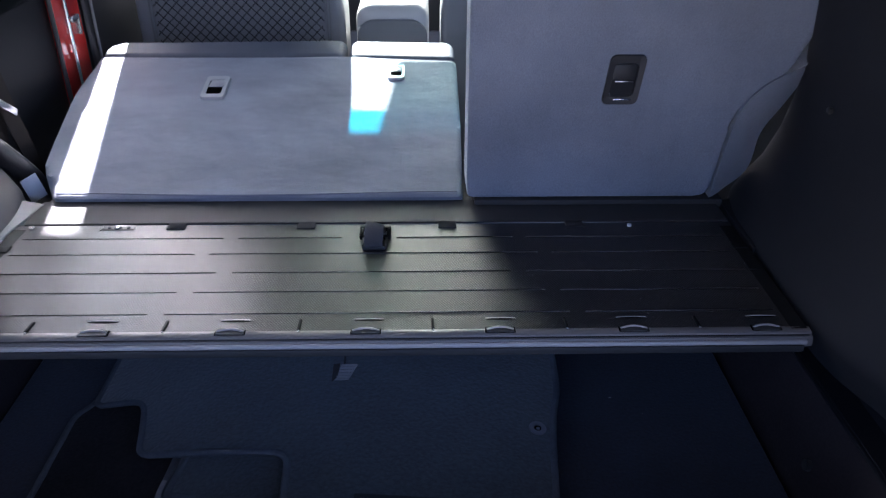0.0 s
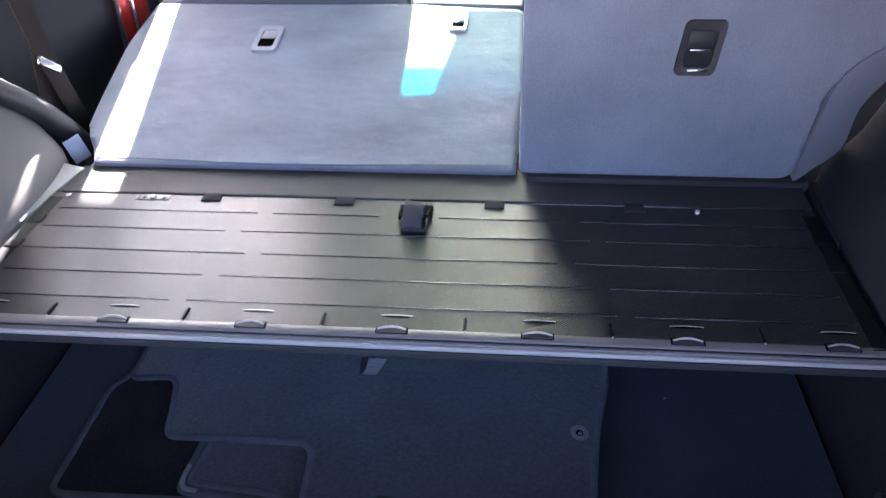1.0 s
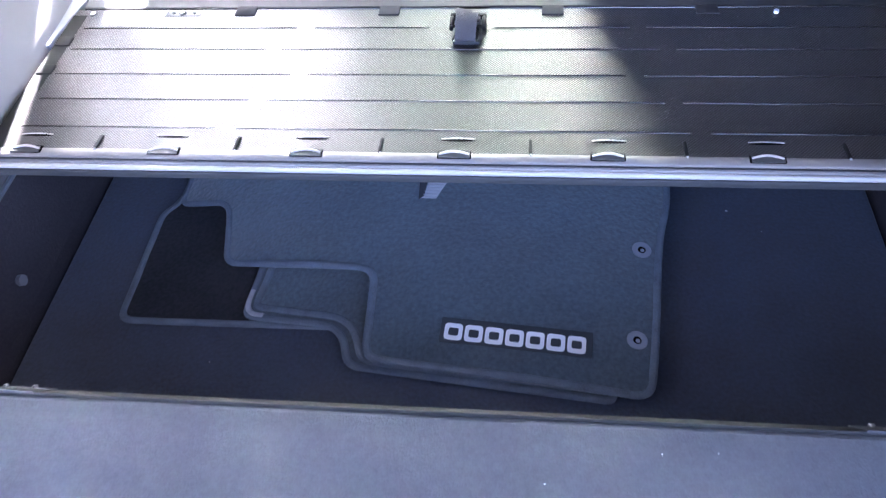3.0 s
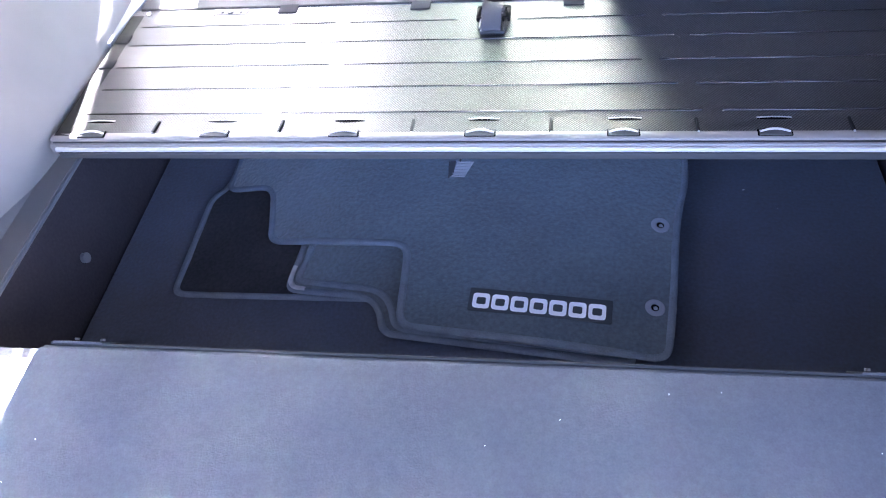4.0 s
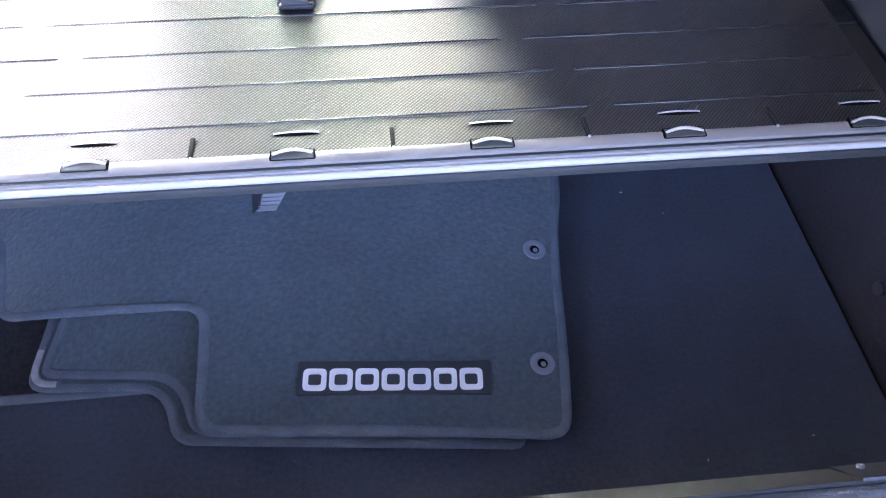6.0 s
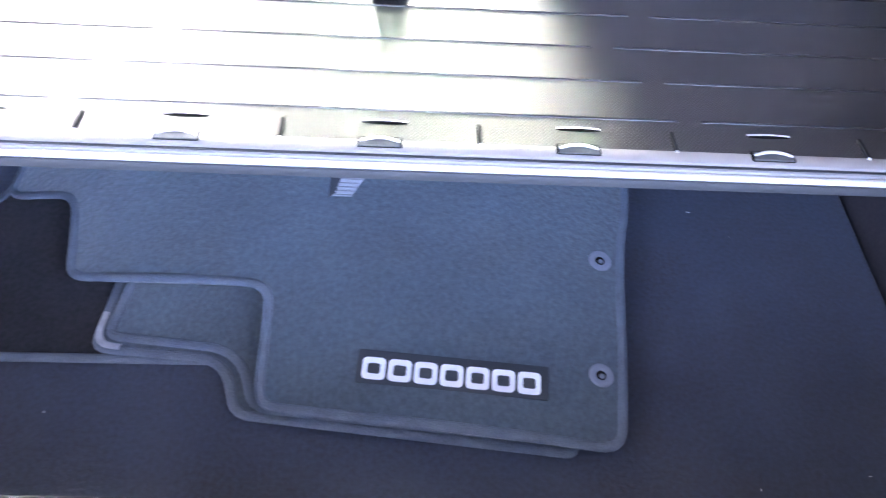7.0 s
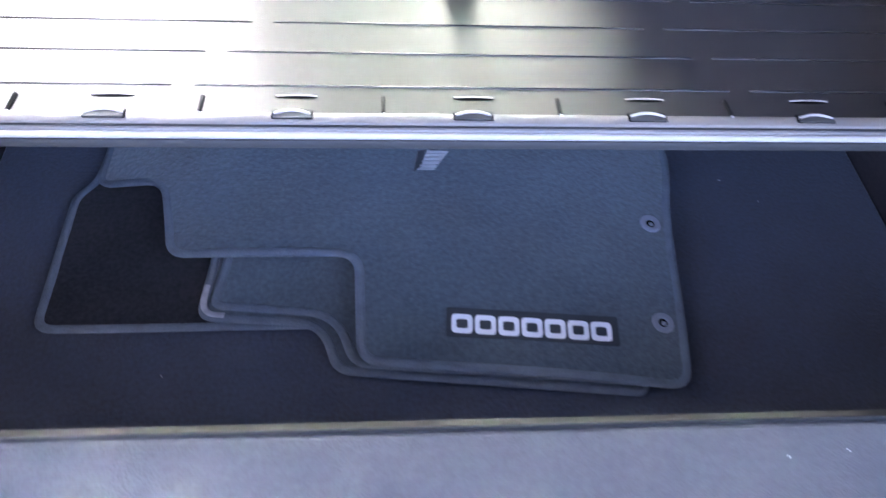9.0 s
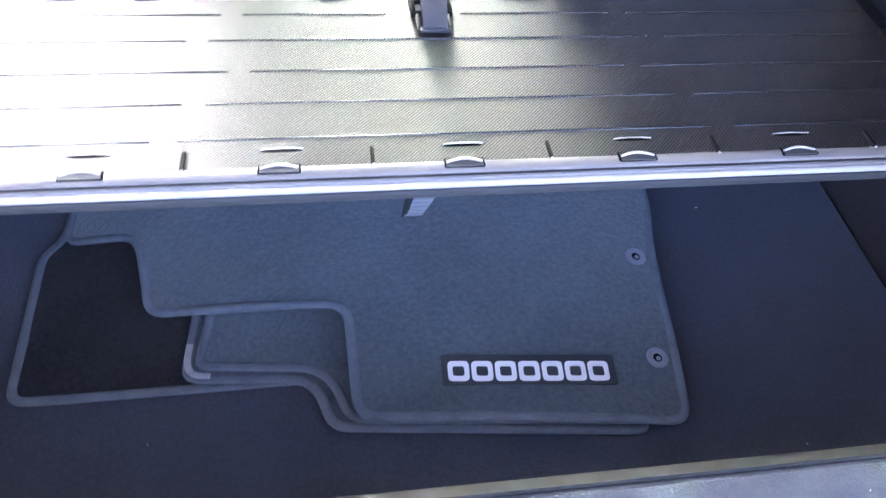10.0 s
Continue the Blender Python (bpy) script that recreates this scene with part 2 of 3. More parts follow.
def smooth_path(points, n=8):
    """Catmull-Rom through the points."""
    ps = [Vector(p) for p in points]
    ps = [ps[0] * 2 - ps[1], *ps, ps[-1] * 2 - ps[-2]]
    out = []
    for i in range(1, len(ps) - 2):
        a, b, c, d = ps[i - 1:i + 3]
        for k in range(n):
            t = k / n
            out.append(0.5 * ((2 * b) + (c - a) * t + (2 * a - 5 * b + 4 * c - d) * t * t + (3 * b - a - 3 * c + d) * t ** 3))
    out.append(ps[-2])
    return out


BOARD_Z = 0.85
FLOOR_Z = 0.59
PITCH = 0.185


def seat_z(y):
    return 0.862 + 0.07 * (y - 0.385)


# ---- ground and car shell ----
tagged(part("ground", box(-400, 400, -400, 400, -0.5, 0.0, 0), M_GROUND), "pale grey concrete under and around the car", "ground", kind="structure")
HEAD = 1.65


def side_wall(sign, openings, name, label):
    """The outer wall of the car with openings cut through it, as butted blocks."""
    x0, x1 = sorted((sign * 0.80, sign * 0.825))
    bms = []
    ys = sorted({-0.36, 3.2, *[o[0] for o in openings], *[o[1] for o in openings]})
    for a, b in zip(ys, ys[1:]):
        cuts = sorted((o[2], o[3]) for o in openings if o[0] <= a and o[1] >= b)
        z = 0.35
        for c0, c1 in cuts:
            bms.append(box(x0, x1, a, b, z, c0, 0))
            z = c1
        bms.append(box(x0, x1, a, b, z, HEAD + 0.06, 0))
    return tagged(part(name, joined(*bms), M_TRIM, smooth=False), label, "wall", kind="structure")


side_wall(-1, [(-0.30, 0.15, 1.085, HEAD + 0.06), (0.15, 0.45, 1.20, HEAD + 0.06), (0.45, 0.75, 1.085, HEAD + 0.06), (0.75, 0.95, 1.15, HEAD + 0.06), (0.95, 1.12, 1.20, HEAD + 0.06), (1.12, 1.45, 1.20, HEAD + 0.06), (1.45, 2.6, 1.05, HEAD + 0.06)], "wall_left", "dark inner side of the car body with window openings")
side_wall(1, [(0.75, 1.44, 1.05, 1.58), (1.62, 2.6, 1.05, 1.58)], "wall_right", "dark inner side of the car body with window openings")
# panes 2 and 3 are added: the first passes the sun, the other stops it
for k, (y0, y1) in enumerate(((-0.30, 0.40), (0.404, 0.98), (0.984, 1.12))):
    pane = tagged(part("window_%d" % (k + 1), loft([[(x, y0, z), (x, y1, z)] for x, z in ((-0.80, 1.09), (-0.75, 1.35), (-0.64, HEAD + 0.01))], 0.005, (-1, 0, 0)), M_SIDEGLASS if k else M_PRIVACY),
                  "unseen clear side pane added to shape sun and reflection" if k else "dark tinted rear side window pane", "window", kind="structure")
    pane.visible_shadow = k != 1
# added pane that stops direct sun, narrowing the streak on the seat
tagged(part("window_4", box(-0.8105, -0.8055, 1.122, 1.45, 1.20, HEAD + 0.055, 0), M_SIDEGLASS, smooth=False), "unseen clear pane added to trim the sun streak", "window", kind="structure")
# added wedge out of view: keeps the left sun streak off the board
tagged(part("sun_wedge_left", moved(prism([(1.45, 1.404), (1.92, 1.628), (1.92, 1.66), (1.45, 1.66)], 0, 0.024), Matrix(((0, 0, 1, -0.8245), (1, 0, 0, 0), (0, 1, 0, 0), (0, 0, 0, 1)))), M_TRIM, smooth=False), "unseen dark wedge added to end the sun streak", "door frame", kind="structure")
# headliner round a glass roof
tagged(part("ceiling", joined(
    box(-0.64, -0.557, -0.36, 0.66, HEAD, HEAD + 0.03, 0), box(-0.83, -0.64, -0.36, -0.30, HEAD, HEAD + 0.03, 0), box(-0.83, -0.557, 2.02, 2.26, HEAD - 0.01, HEAD + 0.03, 0),
    box(0.60, 0.83, -0.36, 2.26, HEAD, HEAD + 0.03, 0),
    box(-0.557, 0.60, -0.36, 0.70, HEAD, HEAD + 0.03, 0), box(-0.557, 0.60, 2.02, 2.26, HEAD - 0.01, HEAD + 0.03, 0)), M_HEAD, smooth=False),
    "dark grey fabric headliner", "ceiling", kind="structure")
tagged(part("roof_glass", box(-0.557, 0.60, 0.70, 2.02, HEAD + 0.02, HEAD + 0.026, 0), M_ROOFGLASS, smooth=False), "green tinted glass roof panel", "glass roof", kind="structure")
# added opening, out of view: lets bright sky reflect in the board's left part
tagged(part("sky_gap_glass", joined(box(-0.64, -0.559, 0.66, 2.02, HEAD + 0.02, HEAD + 0.026, 0), box(-0.83, -0.642, 1.124, 2.02, HEAD + 0.02, HEAD + 0.026, 0)), M_SIDEGLASS, smooth=False), "unseen clear strip added to brighten the board's left reflection", "window", kind="structure")
for s_, name in ((-1, "rear_pillar_left"), (1, "rear_pillar_right")):
    tagged(part(name, moved(prism([(s_ * 0.60, 0.816), (s_ * 0.86, 0.816), (s_ * 0.84, HEAD + 0.06), (s_ * 0.54, HEAD + 0.06), (s_ * 0.575, 1.40)], 0, 0.05), Matrix(((1, 0, 0, 0), (0, 0, -1, -0.348), (0, 1, 0, 0), (0, 0, 0, 1)))), M_TRIM, smooth=False),
           "dark trim of the body frame beside the tailgate opening", "pillar", kind="structure")
tagged(part("tailgate", moved(box(-0.74, 0.74, -1.05, 0.0, 0.0, 0.06, 0.02), pose(0, -0.37, HEAD + 0.06, -9)), M_GATE), "raised tailgate with dark grey inner trim", "tailgate", kind="structure")
tagged(part("windscreen_band", box(-0.80, 0.80, 2.300, 2.304, 1.612, HEAD + 0.05, 0), M_BAND, smooth=False), "teal shade band along the top of the windscreen", "shade band", kind="structure")
tagged(part("windscreen", box(-0.80, 0.80, 2.306, 2.310, 1.0, 1.611, 0), M_WINDSCREEN, smooth=False), "faintly green windscreen glass", "windscreen", kind="structure")
# unseen sheet added to shape the sun patch's right edge, dimming it to teal
tagged(part("sun_blocker", moved(prism([(-0.385, 1.69), (-0.235, 1.49), (0.30, 1.488), (0.34, 1.69)], 0, 0.004), Matrix(((1, 0, 0, 0), (0, 0, -1, 2.30), (0, 1, 0, 0), (0, 0, 0, 1)))), M_BLOCKER, smooth=False), "unseen teal blocker added to cut the sun patch on the seat", "sun visor", kind="structure")
tagged(part("floor_front", box(-0.80, 0.80, 0.34, 3.2, 0.35, 0.45, 0), M_WELL, smooth=False), "dark carpeted cabin floor", "floor", kind="structure")
tagged(part("wall_front", box(-0.86, 0.86, 3.2, 3.26, 0.35, 1.1, 0), M_TRIM, smooth=False), "dark dashboard wall across the cabin", "wall", kind="structure")

# ---- storage well ----
well = thing("floor", "black carpeted storage well in the boot floor", "floor", kind="structure")
part("well_floor", box(-0.620, 0.620, -0.322, 0.335, FLOOR_Z - 0.028, FLOOR_Z, 0.003), M_WELL, well)
part("well_tray", box(-0.66, 0.66, -0.322, 0.335, FLOOR_Z - 0.06, FLOOR_Z - 0.03, 0), M_DARK, well)
part("well_front", box(-0.78, 0.78, 0.335, 0.36, FLOOR_Z - 0.03, 0.832, 0), M_WELL, well)
part("well_back", box(-0.78, 0.78, -0.345, -0.322, FLOOR_Z - 0.03, 0.789, 0), M_WELL, well)
# ledge, rim and stud: pale left, dark right, side light put into colour
for s in (-1, 1):
    ledge = [(0.659, 0.734), (0.664, 0.742), (0.70, 0.746), (0.74, 0.794)]
    part("well_ledge", loft([[(s * x, y, z) for x, z in ledge] for y in (-0.322, 0.0, 0.334)], 0.003, (s * 0.7, 0, -0.7)), M_TRIM_LIT if s < 0 else M_TRIM, well, "plastic ledge along the well")
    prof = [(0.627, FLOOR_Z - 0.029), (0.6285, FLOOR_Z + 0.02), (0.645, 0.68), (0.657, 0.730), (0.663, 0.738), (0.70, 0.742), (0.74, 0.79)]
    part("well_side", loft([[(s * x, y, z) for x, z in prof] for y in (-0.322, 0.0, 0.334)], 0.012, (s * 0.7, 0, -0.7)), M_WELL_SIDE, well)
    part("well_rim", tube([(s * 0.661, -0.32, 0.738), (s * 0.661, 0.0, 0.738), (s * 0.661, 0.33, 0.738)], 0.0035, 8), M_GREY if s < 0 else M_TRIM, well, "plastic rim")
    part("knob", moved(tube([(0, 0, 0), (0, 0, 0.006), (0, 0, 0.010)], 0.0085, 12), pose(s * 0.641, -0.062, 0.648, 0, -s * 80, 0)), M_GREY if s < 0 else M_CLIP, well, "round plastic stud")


# ---- boot board ----
HALF = 0.612


RIDGES = {0.045: 0.30, 0.102: 0.273, 0.157: 0.228, 0.215: 0.276, 0.267: 0.24}


def ridge(x0, x1):
    """A low half-round ridge that runs out at both ends."""
    rows = []
    for x, h in ((x0, 0.1), (x0 + 0.006, 1.0), ((x0 + x1) / 2, 1.0), (x1 - 0.006, 1.0), (x1, 0.1)):
        rows.append([(x, 0.0015 * math.cos(a), 0.0013 * h * math.sin(a) - 0.0002) for a in np.linspace(math.pi, 0, 7)])
    return loft(rows)


board = thing("boot_board", "dark ribbed plastic boot board over the storage well", "boot board", at=(0, 0, 0))
part("top_panel", box(-HALF, HALF, 0.001, 0.316, BOARD_Z - 0.003, BOARD_Z, 0), M_BOARD, board, smooth=False)
for y, gap in RIDGES.items():
    stops = [-0.584, -gap - 0.011, -gap + 0.011, gap - 0.011, gap + 0.011, 0.584]
    if y == 0.267:
        stops[3:3] = [-0.055, 0.035]
    for x0, x1 in zip(stops[::2], stops[1::2]):
        part("ridge", moved(ridge(x0, x1), pose(0, y, BOARD_Z)), M_RIDGE, board, "smooth thin ridge")
part("front_edge", tube([(-HALF + 0.012, 0.3165, BOARD_Z - 0.0003), (0, 0.3165, BOARD_Z - 0.0003), (HALF - 0.012, 0.3165, BOARD_Z - 0.0003)], 0.0017, 8), M_RIDGE, board, "thin glossy rounded edge")
part("core", box(-HALF, HALF, -0.014, 0.314, 0.826, 0.8465, 0), M_DARK, board, smooth=False)
lip_rows = [(0.0030, 0.8500), (0.0010, 0.8508), (-0.0090, 0.8500), (-0.0104, 0.8490), (-0.0109, 0.8466), (-0.0117, 0.8464)]
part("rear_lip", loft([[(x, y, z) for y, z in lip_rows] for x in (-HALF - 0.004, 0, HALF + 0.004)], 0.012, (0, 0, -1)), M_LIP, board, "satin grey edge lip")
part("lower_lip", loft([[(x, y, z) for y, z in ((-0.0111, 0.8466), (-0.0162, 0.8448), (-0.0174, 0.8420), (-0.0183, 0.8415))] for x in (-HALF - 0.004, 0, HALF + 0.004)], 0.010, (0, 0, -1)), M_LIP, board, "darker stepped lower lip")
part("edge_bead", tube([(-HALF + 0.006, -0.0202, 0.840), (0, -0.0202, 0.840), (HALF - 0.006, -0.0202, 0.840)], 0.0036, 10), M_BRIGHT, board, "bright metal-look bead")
part("rear_skirt", box(-HALF + 0.008, HALF - 0.008, -0.0245, -0.0135, 0.825, 0.8365, 0.003), M_FLAP, board, "grey front of the edge")


def clip_mesh():
    """A shallow plate with turned-up ends."""
    rows = []
    for k in range(9):
        u = -1 + k / 4
        rows.append([(0.0192 * u, 0.0055, 0.0004), (0.0192 * u, 0.0045, 0.0016), (0.0192 * u, -0.0030, 0.0012 + 0.0006 * u * u), (0.0192 * u, -0.0058, 0.0010), (0.0192 * u, -0.0062, 0.0)])
    return loft(rows)


def arch_mesh():
    """The bowed finger bar across a clip."""
    pts = [(0.0182 * u, -0.0008 + 0.0042 * (1 - u * u), 0.0012 + 0.0016 * (1 - u * u)) for u in np.linspace(-1, 1, 13)]
    return tube(pts, 0.0015, 8)


def bar_mesh():
    """The lit far wall of a lens-shaped slot, painted as a pale raised bar."""
    rows = []
    for k in range(9):
        u = -1 + k / 4
        y = 0.0016 * (1 - u * u)
        rows.append([(0.0212 * u, y - 0.0004, 0.0), (0.0212 * u, y - 0.0002, 0.0016), (0.0212 * u, y + 0.0012, 0.0016), (0.0212 * u, y + 0.0016, 0.0)])
    return loft(rows)


slot_me = mesh_of(prism(rounded([(-0.0206, 0.0070), (-0.0212, -0.0064), (0.0212, -0.0064), (0.0206, 0.0070)], 0.002, 2), -0.001, 0.0006), "clip_slot", M_RECESS_SHADE)
lug_slot_me = mesh_of(prism([(0.0212 * math.cos(a), 0.0021 * math.sin(a)) for a in np.linspace(0, 2 * math.pi, 20, endpoint=False)], -0.001, 0.0006), "lug_slot", M_RECESS_SHADE)
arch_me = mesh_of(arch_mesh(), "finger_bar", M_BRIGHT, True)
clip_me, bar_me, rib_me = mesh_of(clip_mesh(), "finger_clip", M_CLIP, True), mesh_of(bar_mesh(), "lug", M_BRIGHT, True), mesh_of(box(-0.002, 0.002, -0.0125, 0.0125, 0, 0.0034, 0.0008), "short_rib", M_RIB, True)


# glint at the near end of each rib, made as a small pale block
tip_me = mesh_of(box(-0.0013, 0.0013, -0.0018, 0.0018, -0.001, 0.0016, 0.0006), "rib_glint", M_HANDLE, True)


def placed(name, me, parent, m, label=""):
    ob = new(name, me)
    ob.parent = parent
    ob.matrix_basis = m
    return tagged(ob, label)


for k in range(7):
    x = PITCH * (k - 3)
    clip = placed("finger_clip", clip_me, board, pose(x, -0.0005, BOARD_Z + 0.001))
    placed("clip_slot", slot_me, clip, pose(0, -0.0002, -0.0004))
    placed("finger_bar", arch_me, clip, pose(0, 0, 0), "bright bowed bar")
    # pale bar over black lens: the slot's lit and shaded walls as colour
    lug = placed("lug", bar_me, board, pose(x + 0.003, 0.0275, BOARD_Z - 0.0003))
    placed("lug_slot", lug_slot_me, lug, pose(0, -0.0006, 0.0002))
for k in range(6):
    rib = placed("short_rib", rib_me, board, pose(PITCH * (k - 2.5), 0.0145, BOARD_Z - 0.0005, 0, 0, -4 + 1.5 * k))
    placed("rib_glint", tip_me, rib, pose(0.0004, -0.0128, 0.0012), "pale block painted as a glint at the rib's end")
for s, y in ((-1, 0.232), (-1, 0.165), (1, 0.232), (1, 0.165)):
    part("side_tab", box(s * 0.600 - 0.012, s * 0.600 + 0.012, y - 0.011, y + 0.011, BOARD_Z - 0.002, BOARD_Z + 0.003, 0.002), M_RIB, board)
for s in (-1, 1):
    part("smooth_border", loft([[(s * 0.590, y, BOARD_Z + 0.0006), (s * 0.6125, y, BOARD_Z + 0.0009), (s * 0.6145, y, BOARD_Z - 0.004)] for y in (-0.003, 0.1, 0.2, 0.300)]), M_RIB, board, "smooth untextured border")
# latches at the board's front edge
lat = part("latch", joined(box(-0.466, -0.463, 0.296, 0.314, BOARD_Z - 0.001, BOARD_Z + 0.0016, 0.0006), box(-0.462, -0.410, 0.298, 0.313, BOARD_Z - 0.001, BOARD_Z + 0.0012, 0.0005)), M_LIP, board, "flat grey latch plate")
for dx, r, m in ((-0.452, 0.003, M_DARK), (-0.438, 0.0062, M_DARK), (-0.438, 0.0034, M_STEEL), (-0.420, 0.003, M_DARK)):
    part("latch_pin", moved(tube([(0, 0, 0), (0, 0, 0.002)], r, 12), pose(dx, 0.304, BOARD_Z + (0.0022 if m is M_STEEL else 0.0006))), m, lat)
part("striker_pin", moved(tube([(0, 0, 0), (0, 0, 0.004)], 0.0038, 12), pose(0.434, 0.302, BOARD_Z)), M_WHITE, board, "small bright pin")
part("corner_pin", moved(tube([(0, 0, 0), (0, 0, 0.004)], 0.005, 10), pose(-0.582, 0.303, BOARD_Z - 0.001)), M_STEEL, board)
# hook under the board
hook = part("pull_tab", moved(box(-0.0015, 0.0015, -0.002, 0.002, 0, 0.064, 0.0008), pose(-0.037, 0.039, 0.764, -4, 6, 0)), M_TRIM, board, "dark plastic pull tab under the board")
part("tab_cheek", loft([[(-0.057, 0.031, 0.737), (-0.053, 0.036, 0.766)], [(-0.048, 0.033, 0.744), (-0.043, 0.038, 0.766)]], 0.002, (0, 0.6, -0.4)), M_TRIM, hook)
part("tab_plate", loft([[(-0.053, 0.033, 0.738), (-0.041, 0.038, 0.764)], [(-0.033, 0.033, 0.738), (-0.017, 0.038, 0.764)]], 0.002, (0, 0.6, -0.4)), M_GREY, hook, "grey ribbed grip")
for k in range(5):
    part("tab_rib", moved(box(-0.0105, 0.0105, -0.0007, 0.0007, -0.0008, 0.0008, 0.0003), pose(-0.042 + 0.0026 * k, 0.0325 + 0.001 * k, 0.7405 + 0.005 * k)), M_GREY, hook)

# strap with its buckle plate
strap = thing("pull_strap", "grey webbing pull loop in a black buckle plate", "strap", at=(0, 0, 0))
part("buckle_plate", joined(box(-0.0265, 0.0255, 0.284, 0.292, BOARD_Z, BOARD_Z + 0.009, 0.002), box(-0.0265, -0.0205, 0.262, 0.285, BOARD_Z, BOARD_Z + 0.009, 0.002),
                            box(0.0190, 0.0255, 0.262, 0.285, BOARD_Z, BOARD_Z + 0.009, 0.002), box(-0.0265, -0.014, 0.258, 0.264, BOARD_Z, BOARD_Z + 0.008, 0.002),
                            box(0.013, 0.0255, 0.258, 0.264, BOARD_Z, BOARD_Z + 0.008, 0.002)), M_RIB, strap)
part("buckle_stem", joined(box(-0.021, -0.017, 0.232, 0.266, BOARD_Z, BOARD_Z + 0.006, 0.001), box(0.017, 0.021, 0.232, 0.266, BOARD_Z, BOARD_Z + 0.006, 0.001),
                           box(-0.019, 0.019, 0.224, 0.231, BOARD_Z, BOARD_Z + 0.006, 0.002)), M_DARK, strap, "black stem of the buckle")
part("buckle_pin", box(-0.020, 0.0185, 0.268, 0.283, BOARD_Z, BOARD_Z + 0.004, 0.001), M_GREY, strap, "bluish metal plate in the buckle")
loop = smooth_path([(0.000, 0.286, 0.856), (0.000, 0.283, 0.866), (0.000, 0.274, 0.875), (0.000, 0.261, 0.8785), (-0.001, 0.246, 0.8765), (-0.001, 0.232, 0.870), (-0.001, 0.2235, 0.861), (0.0, 0.229, 0.8545), (0.0, 0.244, 0.8535)], 6)
rows = []
for i, p in enumerate(loop):
    u = i / (len(loop) - 1)
    lean = 0.0075 * math.sin(math.pi * min(1.0, 1.6 * u))
    rows.append([(p[0] + x * (1.0 + 0.06 * math.sin(5 * u)), p[1] - lean * x / 0.0145, p[2] - 0.0012 * (x / 0.0145) ** 2) for x in (-0.0148, -0.010, -0.004, 0.002, 0.008, 0.0148)])
part("webbing_loop", loft(rows, 0.0018, (0, 0.4, -0.6)), M_LOOP, strap)
part("folded_end", loft([[(0.006, 0.284, 0.8590), (0.012, 0.284, 0.8595), (0.0175, 0.283, 0.8585)], [(0.006, 0.264, 0.8625), (0.012, 0.265, 0.8625), (0.0165, 0.267, 0.8605)]], 0.002, (0, 0, -1)), M_LOOP, strap)

# ---- hinge flap in front of the board ----
flap = thing("hinge_flap", "dull grey hinge flap between boot board and seats", "hinge flap")
part("flap", box(-0.604, 0.612, 0.319, 0.406, 0.842, 0.8515, 0.002), M_FLAP, flap)
part("raised_edge", box(0.172, 0.622, 0.383, 0.420, 0.8435, 0.8605, 0.002), M_FLAP, flap)
for x in (-0.34, -0.12, 0.121, 0.34):
    part("tab", box(x - 0.0155, x + 0.0155, 0.298, 0.321, BOARD_Z - 0.001, BOARD_Z + 0.0022, 0.0008), M_TAB, flap)
part("hinge_base", box(-0.604, 0.612, 0.319, 0.50, 0.80, 0.8415, 0), M_DARK, flap)
# a matching pair; the right one carries its shade in a darker plastic
tagged(part("ledge_left", prism([(-0.70, 0.22), (-0.618, 0.22), (-0.612, 0.300), (-0.598, 0.395), (-0.70, 0.43)], 0.835, 0.853, 0.003), M_GREY), "flat plastic corner ledge beside the hinge flap, grey for the lit side", "ledge", kind="structure")
tagged(part("ledge_right", prism([(0.70, 0.22), (0.70, 0.43), (0.62, 0.395), (0.618, 0.22)], 0.835, 0.853, 0.003), M_TRIM), "flat plastic corner ledge beside the hinge flap, darkened for the shaded side", "ledge", kind="structure")


# ---- rear seats ----
def on_seat(bm):
    for v in bm.verts:
        v.co.z += seat_z(v.co.y)
    return bm


def pad(outline, radii, thick=0.10, crown=0.012, edge=0.014):
    """A seat-back pad: a slab with softly rounded edges."""
    radii = [max(r, 1.6 * edge) for r in (radii if isinstance(radii, list) else [radii] * len(outline))]
    bm = prism(rounded(outline, radii, 8), -thick, 0.0, edge, 4)
    for v in bm.verts:
        if v.co.y < 0.44:
            v.co.y += min(0.03, max(0.0, -0.9 * (v.co.z + 0.004)))     # the hem tucks under
    return on_seat(bm)


def recess_handle(parent, x, y, w, d, slant, mat, label):
    """A bezel with a sunken cup and a bar in it, lying on the pad."""
    ring = rounded([(px + slant * py / d * 0.5, py) for px, py in ((-w, -d), (w, -d), (w, d), (-w, d))], 0.012, 5)
    inner = [Vector((p[0] * 0.66, p[1] * 0.66)) for p in ring]
    bm = bmesh.new()
    lo = [bm.verts.new((p[0], p[1], -0.004)) for p in ring]
    hi = [bm.verts.new((p[0] * 0.97, p[1] * 0.97, 0.0045)) for p in ring]
    inn = [bm.verts.new((p[0], p[1], 0.0035)) for p in inner]
    dp = [bm.verts.new((p[0] * 0.95, p[1] * 0.95, -0.012)) for p in inner]
    n = len(ring)
    for a, c in ((lo, hi), (hi, inn), (inn, dp)):
        for k in range(n):
            bm.faces.new((a[k], a[(k + 1) % n], c[(k + 1) % n], c[k]))
    bezel = part("handle_bezel", bm, mat, parent, label)
    # lid near the rim; on pale handles its black paints the cup's shade
    cup = part("handle_cup", prism([(p[0] * 0.97, p[1] * 0.97) for p in inner], 0.0012, 0.0018), M_RECESS_SHADE if mat is M_HANDLE else M_TRIM, bezel)
    lever = part("lever", box(-w * 0.6, w * 0.58, 0.02 * d, d * 0.6, 0.0016, 0.0034, 0.0006), mat, bezel)
    return bezel


